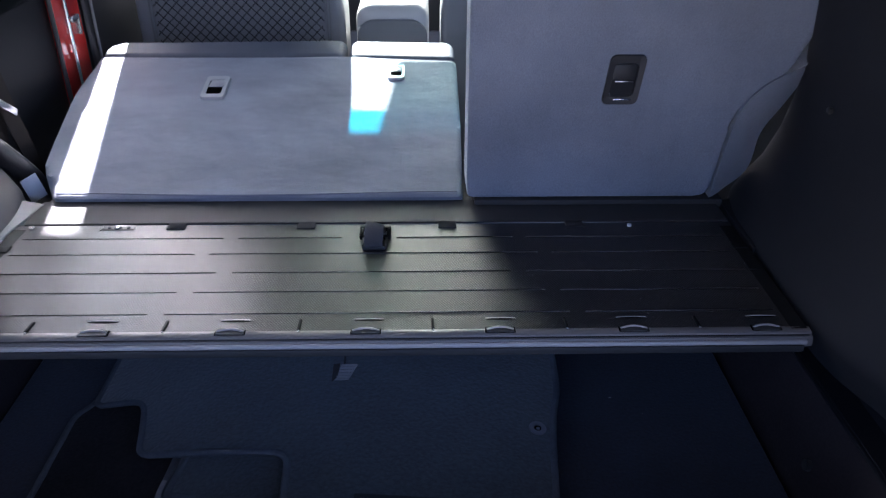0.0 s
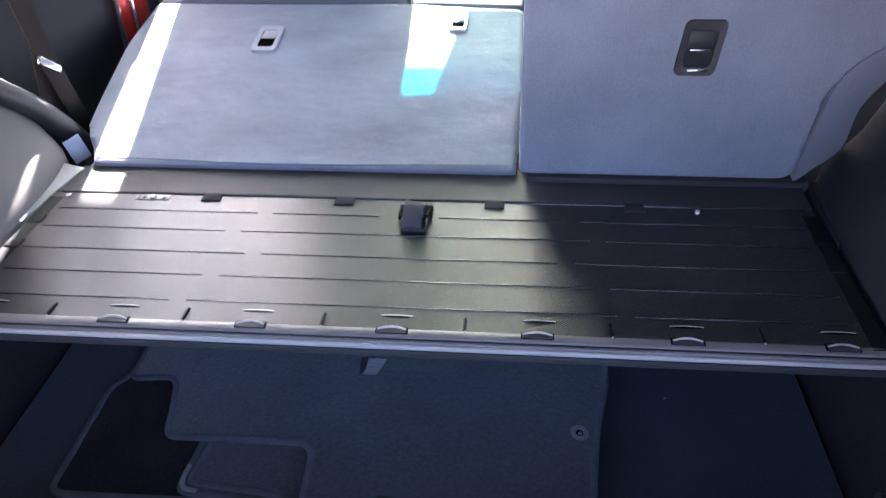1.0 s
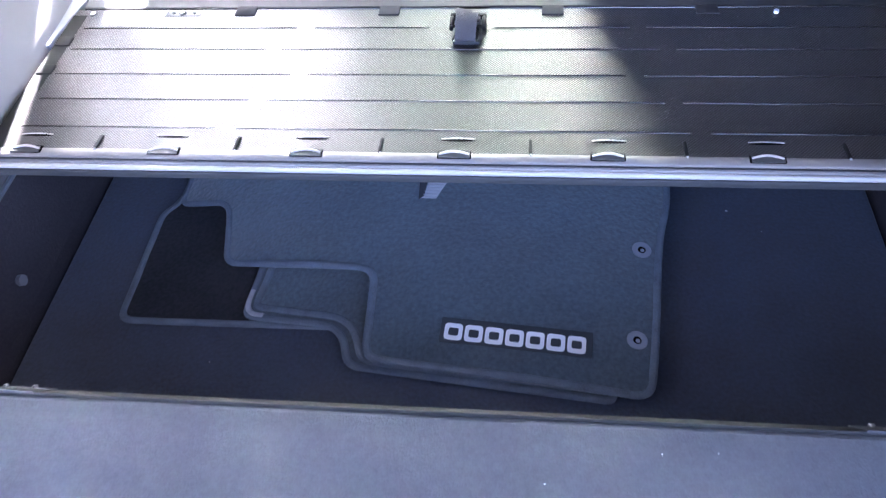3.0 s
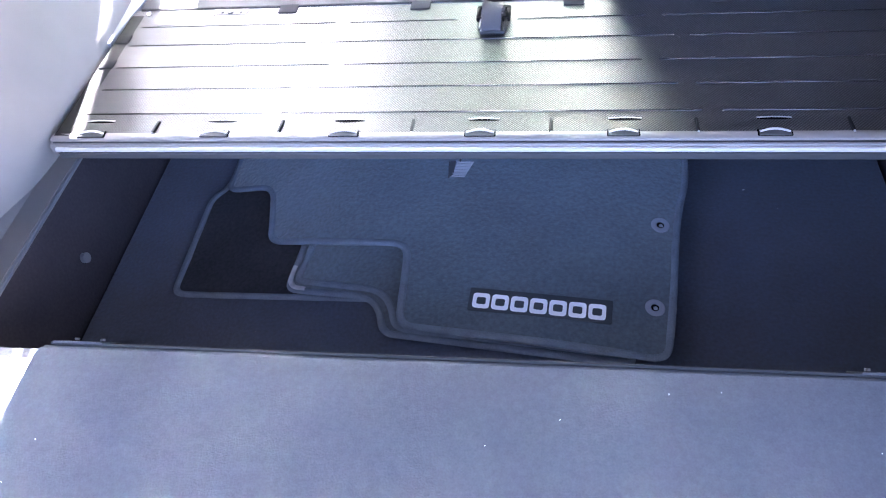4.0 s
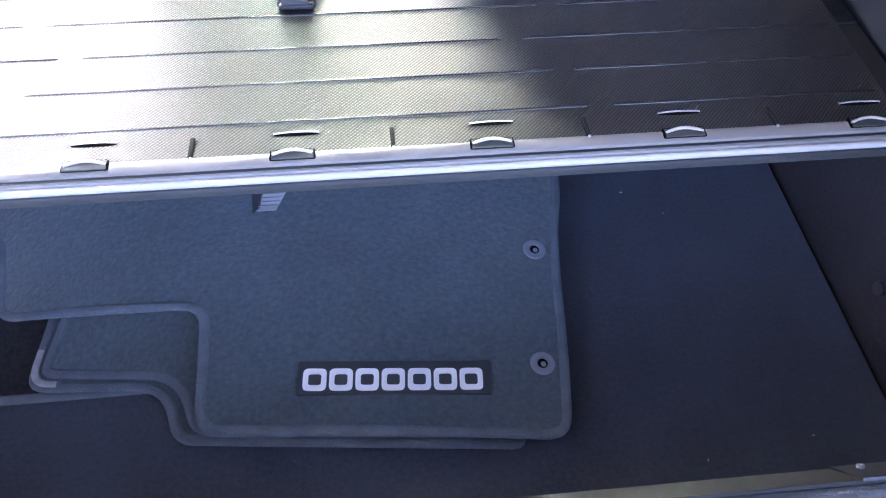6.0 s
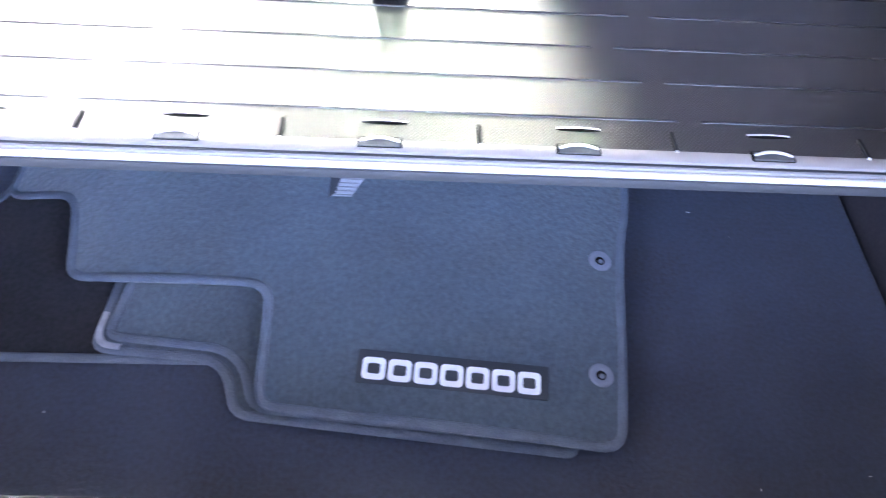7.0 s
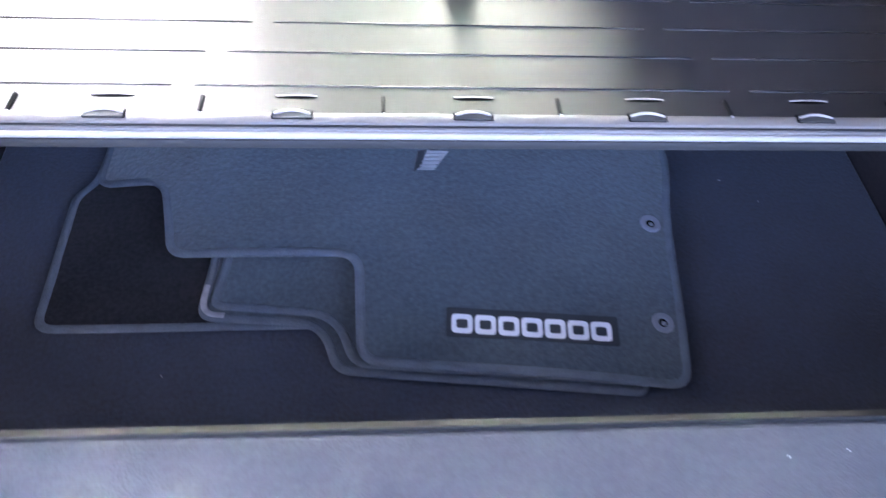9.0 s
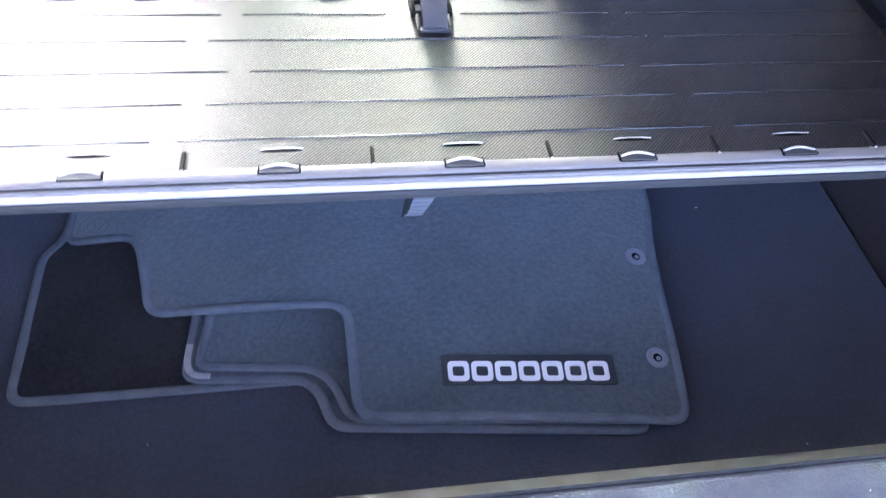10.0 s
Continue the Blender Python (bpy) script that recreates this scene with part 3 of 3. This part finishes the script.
SPLIT = -0.117
seat = thing("folded_seat", "blue-grey carpeted seat back folded flat, wide part", "seat")
part("back_pad", pad([(-0.588, 0.396), (0.153, 0.396), (0.160, 0.70), (0.166, 1.09), (SPLIT, 1.113), (-0.742, 1.120), (-0.712, 0.86), (-0.664, 0.609), (-0.640, 0.50), (-0.605, 0.462)], [0.01, 0.01, 0.02, 0.02, 0.005, 0.01, 0.05, 0.03, 0.02, 0.01], edge=0.013), M_SEAT, seat)
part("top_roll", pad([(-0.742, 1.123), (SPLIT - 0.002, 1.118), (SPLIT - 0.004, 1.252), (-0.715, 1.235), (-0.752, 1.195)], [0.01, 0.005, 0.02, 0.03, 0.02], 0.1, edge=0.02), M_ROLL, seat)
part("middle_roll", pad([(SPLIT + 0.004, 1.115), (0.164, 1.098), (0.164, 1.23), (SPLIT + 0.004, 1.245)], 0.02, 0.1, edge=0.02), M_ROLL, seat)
part("seam", tube([(x, 0.409 + 0.005 * math.sin(9 * x + 0.6), seat_z(0.409) - 0.0012) for x in np.linspace(-0.582, 0.142, 32)], 0.0032, 6), M_SEAT, seat)
for hx, hy, hw, hd, hs in ((-0.402, 0.902, 0.027, 0.066, -0.008), (0.016, 0.998, 0.0205, 0.046, 0.0)):
    h = recess_handle(seat, 0, 0, hw, hd, hs, M_HANDLE, "pale grey recessed release handle")
    h.matrix_basis = pose(hx, hy, seat_z(hy) + 0.002, 4)

seat3 = thing("upright_seat", "blue-grey carpeted seat back standing upright", "seat", at=(0, 0, 0))
UP = Matrix.Translation((0, 0.391, 0.861)) @ pose(0, 0, 0, 88)


def up_pad(outline, radii, y0, y1, edge):
    radii = [max(r, 1.6 * edge) for r in (radii if isinstance(radii, list) else [radii] * len(outline))]
    return moved(prism(rounded(outline, radii, 8), y0, y1, edge, 4), UP)


part("back_pad", up_pad([(0.158, 0), (0.600, 0), (0.606, 0.10), (0.618, 0.150), (0.650, 0.195), (0.700, 0.225), (0.742, 0.33), (0.755, 0.56), (0.20, 0.60), (0.158, 0.50)],
                        [0.006, 0.03, 0.05, 0.05, 0.06, 0.05, 0.03, 0.06, 0.03, 0.03], -0.10, 0.0, 0.008), M_SEAT, seat3)
wing_in = smooth_path([(0.598, 0.390, 0.857), (0.617, 0.394, 0.978), (0.632, 0.394, 1.034), (0.662, 0.394, 1.068), (0.694, 0.394, 1.088), (0.735, 0.394, 1.110)], 4)
wing_out = smooth_path([(0.625, 0.425, 0.853), (0.675, 0.43, 0.898), (0.686, 0.43, 0.970), (0.718, 0.43, 1.026), (0.748, 0.43, 1.085), (0.775, 0.43, 1.17)], 4)
part("side_wing", loft([[a.lerp(w, u) + Vector((0, 0.010 * (u * u - u) * 2, 0)) for u in (0, 0.25, 0.5, 0.75, 1)] for a, w in zip(wing_in, wing_out)], 0.06, (0, 1, 0)), M_SEAT, seat3)
h = recess_handle(seat3, 0, 0, 0.031, 0.043, 0.011, M_DARK, "black recessed release handle with two bright bars")
h.matrix_basis = UP @ pose(0.419, 0.217, 0)
for dy in (-0.002, -0.033):
    part("bright_bar", box(-0.016, 0.014, dy - 0.0015, dy + 0.0015, 0.003, 0.007, 0.0006), M_STEEL, h)


# ---- floor mats ----
def inset(line, d):
    """A closed outline moved inwards by d."""
    n = len(line)
    area = sum(line[i - 1][0] * line[i][1] - line[i][0] * line[i - 1][1] for i in range(n))
    out = []
    for i in range(n):
        t = Vector((line[(i + 1) % n][0] - line[i - 1][0], line[(i + 1) % n][1] - line[i - 1][1])).normalized()
        side = Vector((-t.y, t.x)) if area > 0 else Vector((t.y, -t.x))
        out.append(Vector((line[i][0], line[i][1])) + side * d)
    return out


def even(line, step):
    """The same closed outline in even steps."""
    out = []
    for i in range(len(line)):
        p, q = Vector(line[i - 1]), Vector(line[i])
        k = max(1, round((q - p).length / step))
        out += [p.lerp(q, j / k) for j in range(k)]
    return out


def inside(x, y, line):
    odd = False
    for i in range(len(line)):
        (x0, y0), (x1, y1) = line[i - 1], line[i]
        if (y0 > y) != (y1 > y) and x < (x1 - x0) * (y - y0) / (y1 - y0) + x0:
            odd = not odd
    return odd


def mat_sheet(line, zf, thick=0.006, step=0.016):
    """A carpet sheet that follows zf, with a fine mesh inside its outline."""
    pts = [Vector((p[0], p[1])) for p in line]
    n = len(pts)
    core = inset(line, step * 0.6)
    xs, ys = [p[0] for p in line], [p[1] for p in line]
    for i in range(int((max(xs) - min(xs)) / step) + 1):
        for j in range(int((max(ys) - min(ys)) / step) + 1):
            x, y = min(xs) + i * step, min(ys) + (j + 0.5 * (i % 2)) * step
            if inside(x, y, core):
                pts.append(Vector((x, y)))
    co, _, faces, _, _, _ = geometry.delaunay_2d_cdt(pts, [], [list(range(n))], 1, 1e-6)
    bm = bmesh.new()
    top = [bm.verts.new((p.x, p.y, zf(p.x, p.y) + 0.0007 * noise.noise((p.x * 30, p.y * 30, zf(0, 0) * 99)))) for p in co]
    for f in faces:
        bm.faces.new([top[k] for k in f])
    ret = bmesh.ops.extrude_face_region(bm, geom=bm.faces[:])
    for v in ret["geom"]:
        if isinstance(v, bmesh.types.BMVert):
            v.co.z -= thick
    return bm


def binding(line, zf, width=0.0062):
    """The sewn edge band: a flattened bead, notched by its stitches."""
    path = even(inset(line, width * 0.92), 0.0032)
    bm = tube([(p[0], p[1], zf(p[0], p[1]) - 0.0010) for p in path], width, 10, True, 0.46)
    bm.verts.ensure_lookup_table()
    for i, p in enumerate(path):
        k = 0.0 if i % 2 else 0.055
        c = Vector((p[0], p[1], zf(p[0], p[1]) - 0.0010))
        for v in bm.verts[i * 10:i * 10 + 10]:
            v.co = v.co.lerp(c, k)
    return bm


def floor_mat(label, outline, radii, zf, pile):
    t = thing("floor_mat", label, "floor mat", "floor mats in the well")
    line = rounded(outline, radii, 7)
    part("carpet_face", mat_sheet(inset(line, 0.004), zf), pile, t)
    part("binding", binding(line, zf), M_PIPE, t, "grey-blue stitched edge binding")
    return t


def dome(x, y):
    """The top mat: carried by the stack, drooping over both ends of it."""
    u = max(0.0, abs(x + 0.05) - 0.1) / 0.25
    return 0.640 + 0.07 * (y + 0.05) - (0.030 if x < -0.05 else 0.018) * u * u


floor_mat("black carpet floor mat under the stack", [(-0.470, 0.27), (-0.480, 0.148), (-0.502, 0.120), (-0.501, 0.02), (-0.500, -0.096), (-0.20, -0.094), (0.1, -0.094), (0.1, 0.27)],
          [0.02, 0.03, 0.03, 0.05, 0.026, 0.02, 0.01, 0.01], lambda x, y: 0.5985 + 0.018 * max(0.0, -0.43 - x), M_MAT_BLACK)
floor_mat("dark carpet floor mat in the stack", [(-0.300, 0.26), (-0.306, 0.005), (-0.314, -0.086), (-0.168, -0.096), (-0.150, -0.160), (0.211, -0.197), (0.255, 0.26)],
          [0.02, 0.02, 0.024, 0.045, 0.022, 0.016, 0.02], lambda x, y: 0.6060 + 0.02 * (y + 0.1), M_MAT)
floor_mat("dark carpet floor mat in the stack", [(-0.282, 0.26), (-0.288, -0.004), (-0.299, -0.075), (-0.152, -0.089), (-0.130, -0.156), (0.218, -0.188), (0.262, 0.26)],
          [0.02, 0.02, 0.020, 0.045, 0.022, 0.016, 0.02], lambda x, y: 0.6145 + 0.03 * (y + 0.1), M_MAT)
corner = [(-0.3050, -0.036, 0.6062), (-0.3066, -0.058, 0.6060), (-0.3040, -0.0705, 0.6058), (-0.2960, -0.0775, 0.6057), (-0.2800, -0.0800, 0.6056)]
part("worn_corner", tube(smooth_path(corner, 5), 0.0050, 8, False, 0.8), M_WORN, bpy.data.objects["floor_mat.001"], "pale worn corner of the binding")
top_mat = floor_mat("dark carpet floor mat with badge and eyelets, top of the stack",
                    [(-0.466, 0.30), (-0.474, 0.131), (-0.381, 0.117), (-0.366, 0.05), (-0.356, -0.006), (-0.127, -0.020), (-0.123, -0.164), (0.257, -0.198), (0.270, -0.110), (0.282, 0.01), (0.290, 0.07), (0.306, 0.13), (0.312, 0.30)],
                    [0.02, 0.024, 0.024, 0.05, 0.034, 0.022, 0.028, 0.030, 0.05, 0.04, 0.04, 0.04, 0.02], dome, M_MAT)


def on_dome(x, y, turn=0.0, lift=0.0):
    """A pose lying on the top mat."""
    dx, dy = (dome(x + 0.01, y) - dome(x - 0.01, y)) / 0.02, (dome(x, y + 0.01) - dome(x, y - 0.01)) / 0.02
    return pose(x, y, dome(x, y) + lift, math.degrees(math.atan(dy)), -math.degrees(math.atan(dx)), 0) @ pose(0, 0, 0, 0, 0, turn)


for x, y in ((0.256, 0.038), (0.240, -0.111)):
    ring = [(0.0098 * math.cos(a), 0.0098 * math.sin(a), 0) for a in np.linspace(0, 2 * math.pi, 24, endpoint=False)]
    e = part("eyelet", moved(tube(ring, 0.0042, 8, True, 0.62), on_dome(x, y, 0, 0.0008)), M_EYELET, top_mat, "rubber eyelet")
    part("eyelet_hole", moved(prism([(0.0072 * math.cos(a), 0.0072 * math.sin(a)) for a in np.linspace(0, 2 * math.pi, 18, endpoint=False)], 0.0002, 0.0010), on_dome(x, y)), M_RECESS_SHADE, e)
    part("eyelet_post", moved(prism([(0.0030 * math.cos(a), 0.0030 * math.sin(a)) for a in np.linspace(0, 2 * math.pi, 14, endpoint=False)], 0.0002, 0.0020, 0.0006), on_dome(x + 0.0006, y - 0.001)), M_EYELET, e)
B = on_dome(0.080, -0.1217, -4.0)
badge = part("badge", moved(prism(rounded([(-0.101, -0.0165), (0.101, -0.0165), (0.101, 0.0215), (-0.101, 0.0215)], 0.002, 2), -0.002, 0.0012, 0.0005), B), M_PATCH, top_mat, "black woven badge with seven silver blocks")
for k in range(7):
    cx = -0.0948 + 0.0272 * k
    o = rounded([(cx - 0.0004, -0.0125), (cx + 0.0240, -0.0125), (cx + 0.0240, 0.0125), (cx - 0.0004, 0.0125)], 0.006, 5)
    c = Vector((cx + 0.0118, 0))
    bm = bmesh.new()
    n = len(o)
    a = [bm.verts.new((p[0], p[1], 0.0008)) for p in o]
    b = [bm.verts.new((p[0], p[1], 0.0022)) for p in o]
    i = [bm.verts.new((c[0] + (p[0] - c[0]) * 0.55, p[1] * 0.5, 0.0022)) for p in o]
    j = [bm.verts.new((c[0] + (p[0] - c[0]) * 0.55, p[1] * 0.5, 0.0008)) for p in o]
    for u, w in ((a, b), (b, i), (i, j)):
        for q in range(n):
            bm.faces.new((u[q], u[(q + 1) % n], w[(q + 1) % n], w[q]))
    part("badge_block", moved(bm, B), M_WHITE, badge)

# ---- rear sill and carpeted cover ----
sill = thing("sill_strip", "thin grey-beige sill strip with screws behind the well", "sill strip", kind="structure")
SLOPE = [(-0.3450, 0.8375), (-0.3430, 0.8385), (-0.3200, 0.8040), (-0.3195, 0.7900), (-0.3450, 0.7900)]


def sill_piece(x0, x1, lift=0.0):
    """A length of the sill strip: its face slopes down into the well."""
    n = Vector((0.79, 0.61)) * lift
    return moved(prism([(y + n.x, z + n.y) for y, z in SLOPE], x0, x1), Matrix(((0, 0, 1, 0), (1, 0, 0, 0), (0, 1, 0, 0), (0, 0, 0, 1))))


part("strip", sill_piece(-0.462, 0.462), M_SILL, sill, smooth=False)
for s in (-1, 1):
    end = part("end_cap", sill_piece(s * 0.430 - 0.030, s * 0.430 + 0.030, 0.0015), M_DARK, sill, smooth=False)
    for dx in (-0.016, 0.016):
        part("screw", moved(tube([(0, 0, 0), (0, 0, 0.0025)], 0.0028, 10), pose(s * 0.430 + dx, -0.3270, 0.8195, -52)), M_GREY, end, "steel screw")
cover = thing("boot_cover", "grey-blue carpeted boot cover lying behind the well", "boot cover")
part("carpet", prism(rounded([(-0.478, -0.3465), (-0.478, -0.80), (0.478, -0.80), (0.478, -0.3465)], 0.012, 5), 0.815, 0.8375, 0.004), M_CARPET, cover)
part("front_hem", tube([(-0.470, -0.3475, 0.8335), (0, -0.3475, 0.8335), (0.470, -0.3475, 0.8335)], 0.0028, 8), M_CARPET, cover)
tagged(part("bumper_top", box(-0.86, 0.86, -0.80, -0.346, 0.40, 0.814, 0.01), M_LOADSILL), "pale load sill below the boot cover", "sill", kind="structure")


# ---- side trims ----
def side_trim(s, mat, name, label):
    stations = [(-0.36, 0.70), (-0.15, 0.66), (-0.04, 0.628), (0.1, 0.620), (0.25, 0.622), (0.36, 0.63), (0.44, 0.655), (0.48, 0.70)]
    prof = [(0.075, 0.775), (0.03, 0.79), (0.008, 0.805), (0.0, 0.835), (0.003, 0.858), (0.020, 0.888), (0.048, 0.925), (0.070, 0.98), (0.080, 1.03), (0.088, 1.085)] + ([(0.07, 1.45), (0.03, 1.66)] if s > 0 else [])
    rows = []
    for p in smooth_path([(y, x, 0) for y, x in stations], 4):
        rows.append([(s * min(0.80, p.y + dx), p.x, z) for dx, z in prof])
    return tagged(part(name, loft(rows, 0.012, (s, 0, 0)), mat), label, "side trim", kind="structure")


# same trim on both sides: lit left and shaded right given as two colours
side_trim(-1, M_TRIM_LIT, "trim_left", "smooth plastic boot side trim over the wheel arch, warm grey for the lit side")
side_trim(1, M_TRIM, "trim_right", "smooth plastic boot side trim over the wheel arch, darkened for the shaded side")

# ---- belt and door opening on the left side ----
tagged(part("door_seal", tube(smooth_path([(-0.70, 0.30, 1.10), (-0.70, 0.36, 1.02), (-0.695, 0.46, 0.93), (-0.67, 0.53, 0.82), (-0.66, 0.56, 0.70)], 6), 0.022, 10), M_DARK), "thick black rubber edge of the side trim", "seal", kind="structure")
belt = thing("seat_belt", "dark seat belt webbing hanging with its metal tongue", "seat belt")
part("webbing", loft([[(-0.71, y - 0.024, z), (-0.705, y + 0.024, z - 0.01)] for y, z in ((0.50, 1.25), (0.53, 1.09), (0.56, 0.97), (0.60, 0.86), (0.63, 0.76))], 0.002, (1, 0, 0)), M_WEB, belt)
part("upper_webbing", loft([[(-0.725, y - 0.022, z), (-0.725, y + 0.022, z)] for y, z in ((0.62, 1.35), (0.58, 1.10), (0.55, 0.95), (0.53, 0.86))], 0.002, (1, 0, 0)), M_WEB, belt)
tongue = part("tongue", moved(box(-0.005, 0.005, -0.034, 0.034, -0.008, 0.008, 0.004), pose(-0.70, 0.545, 0.98, -37)), M_STEEL, belt, "bright metal tongue")
part("belt_label", moved(box(-0.001, 0.001, -0.016, 0.016, -0.025, 0.025, 0.0005), pose(-0.648, 0.466, 0.850, 14, 0, -40)), M_LABEL, belt, "pale printed label")
tagged(part("trim_clip", box(0.699, 0.707, 0.244, 0.256, 1.071, 1.081, 0.003), M_CLIP), "small dark grey plastic clip set in the dark side trim", "trim clip")
jamb = thing("door_jamb", "glossy red painted door jamb with striker and seals", "door jamb", kind="structure")
part("panel", box(-0.80, -0.785, 1.005, 1.165, 0.46, 1.165, 0.01), M_RED, jamb)
part("seal", tube([(-0.784, 0.996, 0.46), (-0.784, 0.996, 1.165)], 0.006, 8), M_DARK, jamb, "black weather seal")
part("edge_strip", tube([(-0.778, 1.058, 0.46), (-0.778, 1.064, 1.165)], 0.005, 8), M_STEEL, jamb, "bright metal strip")
part("striker", joined(box(-0.786, -0.765, 1.060, 1.105, 1.010, 1.024, 0.004), box(-0.786, -0.765, 1.095, 1.105, 0.975, 1.024, 0.003)), M_STEEL, jamb, "steel door striker")
part("front_seal", tube([(-0.786, 1.185, 0.46), (-0.786, 1.190, 1.165)], 0.010, 8), M_DARK, jamb, "black weather seal")
part("seal_line", tube([(-0.775, 1.205, 0.46), (-0.775, 1.212, 1.165)], 0.004, 8), M_GREY, jamb, "grey plastic edge")


# ---- front seats and console ----
def front_seat(inner, outer, label, net):
    t = thing("front_seat", label, "seat", "front seats")
    s = 1 if inner > 0 else -1
    face = [(inner, 0.45), (inner * 1.0, 0.95), (inner + s * 0.045, 1.11), (inner + s * 0.105, 1.29), (inner + s * 0.17, 1.42), (inner + s * 0.30, 1.50), (outer - s * 0.12, 1.585), (outer, 1.53), (outer, 1.0), (outer, 0.45)]
    bm = prism(rounded(face, 0.04, 4), 0, 0.14, 0.02, 3)
    part("backrest", moved(bm, Matrix(((1, 0, 0, 0), (0, 0, -1, 1.64), (0, 1, 0, 0), (0, 0, 0, 1)))), M_LEATHER, t)
    c = (inner + outer) / 2
    part("headrest", box(c - 0.13, c + 0.13, 1.53, 1.63, 1.44, 1.62, 0.03, 3), M_LEATHER, t)
    if net:
        lo, hi = min(inner, outer) + 0.05, max(inner, outer) - 0.055
        part("pocket_frame", joined(box(lo - 0.012, lo, 1.490, 1.499, 0.55, 1.02, 0.003), box(hi, hi + 0.012, 1.490, 1.499, 0.55, 1.02, 0.003), box(lo, hi, 1.490, 1.499, 1.01, 1.025, 0.003)), M_GREY, t)
        lines = []
        step, z0, z1 = 0.029, 0.6, 1.01
        x = lo - (z1 - z0)
        while x < hi:
            for d in (1, -1):
                a = (x, z0) if d == 1 else (x + (z1 - z0), z0)
                b = (x + (z1 - z0), z1) if d == 1 else (x, z1)
                pts = []
                for u in np.linspace(0, 1, 30):
                    px, pz = a[0] + (b[0] - a[0]) * u, a[1] + (b[1] - a[1]) * u
                    if lo <= px <= hi:
                        pts.append((px, 1.494, pz))
                if len(pts) > 1:
                    lines.append(tube([pts[0], pts[-1]], 0.0016, 5))
            x += step
        part("pocket_net", joined(*lines), M_DARK, t, "black elastic net pocket")
    return t


front_seat(-0.150, -0.763, "grey leather front seat back with net pocket", True)
front_seat(0.135, 0.735, "grey leather front seat back", False)
console = thing("centre_console", "pale centre console with rounded armrest", "console")
part("armrest", box(-0.118, 0.100, 1.46, 1.95, 0.80, 0.965, 0.05, 5), M_PALE, console)
part("rear_panel", prism(rounded([(-0.112, 0.5), (0.094, 0.5), (0.094, 0.90), (0.06, 0.925), (-0.078, 0.925), (-0.112, 0.90)], 0.02, 4), 0, 0.02, 0.004), M_GREY, console).matrix_basis = Matrix(((1, 0, 0, 0), (0, 0, -1, 1.462), (0, 1, 0, 0), (0, 0, 0, 1)))
part("plinth", box(-0.10, 0.085, 1.47, 1.95, 0.45, 0.82, 0.01), M_TRIM, console)

# ---- lint ----
rng = random.Random(5)
specks = []
for x, y, z in [(0.446, 0.118, FLOOR_Z), (-0.345, -0.150, FLOOR_Z), (-0.43, 0.20, FLOOR_Z), (0.40, -0.22, FLOOR_Z)] + [(rng.uniform(-0.45, 0.45), rng.uniform(-0.55, -0.36), 0.8375) for _ in range(9)] + [(rng.uniform(0.33, 0.58), rng.uniform(-0.28, 0.2), FLOOR_Z) for _ in range(2)] + [(rng.uniform(-0.58, -0.1), rng.uniform(-0.29, -0.2), FLOOR_Z) for _ in range(2)]:
    s = rng.uniform(0.35, 0.7) * (0.55 if z > 0.7 else 1.0)
    specks.append(moved(box(-0.0004 * s, 0.0004 * s, -0.0026 * s, 0.0026 * s, 0, 0.0007, 0), pose(x, y, z, 0, 0, rng.uniform(0, 180))))
tagged(part("lint", joined(*specks), M_WHITE, smooth=False), "pale lint specks on the carpets", "lint", kind="stuff")
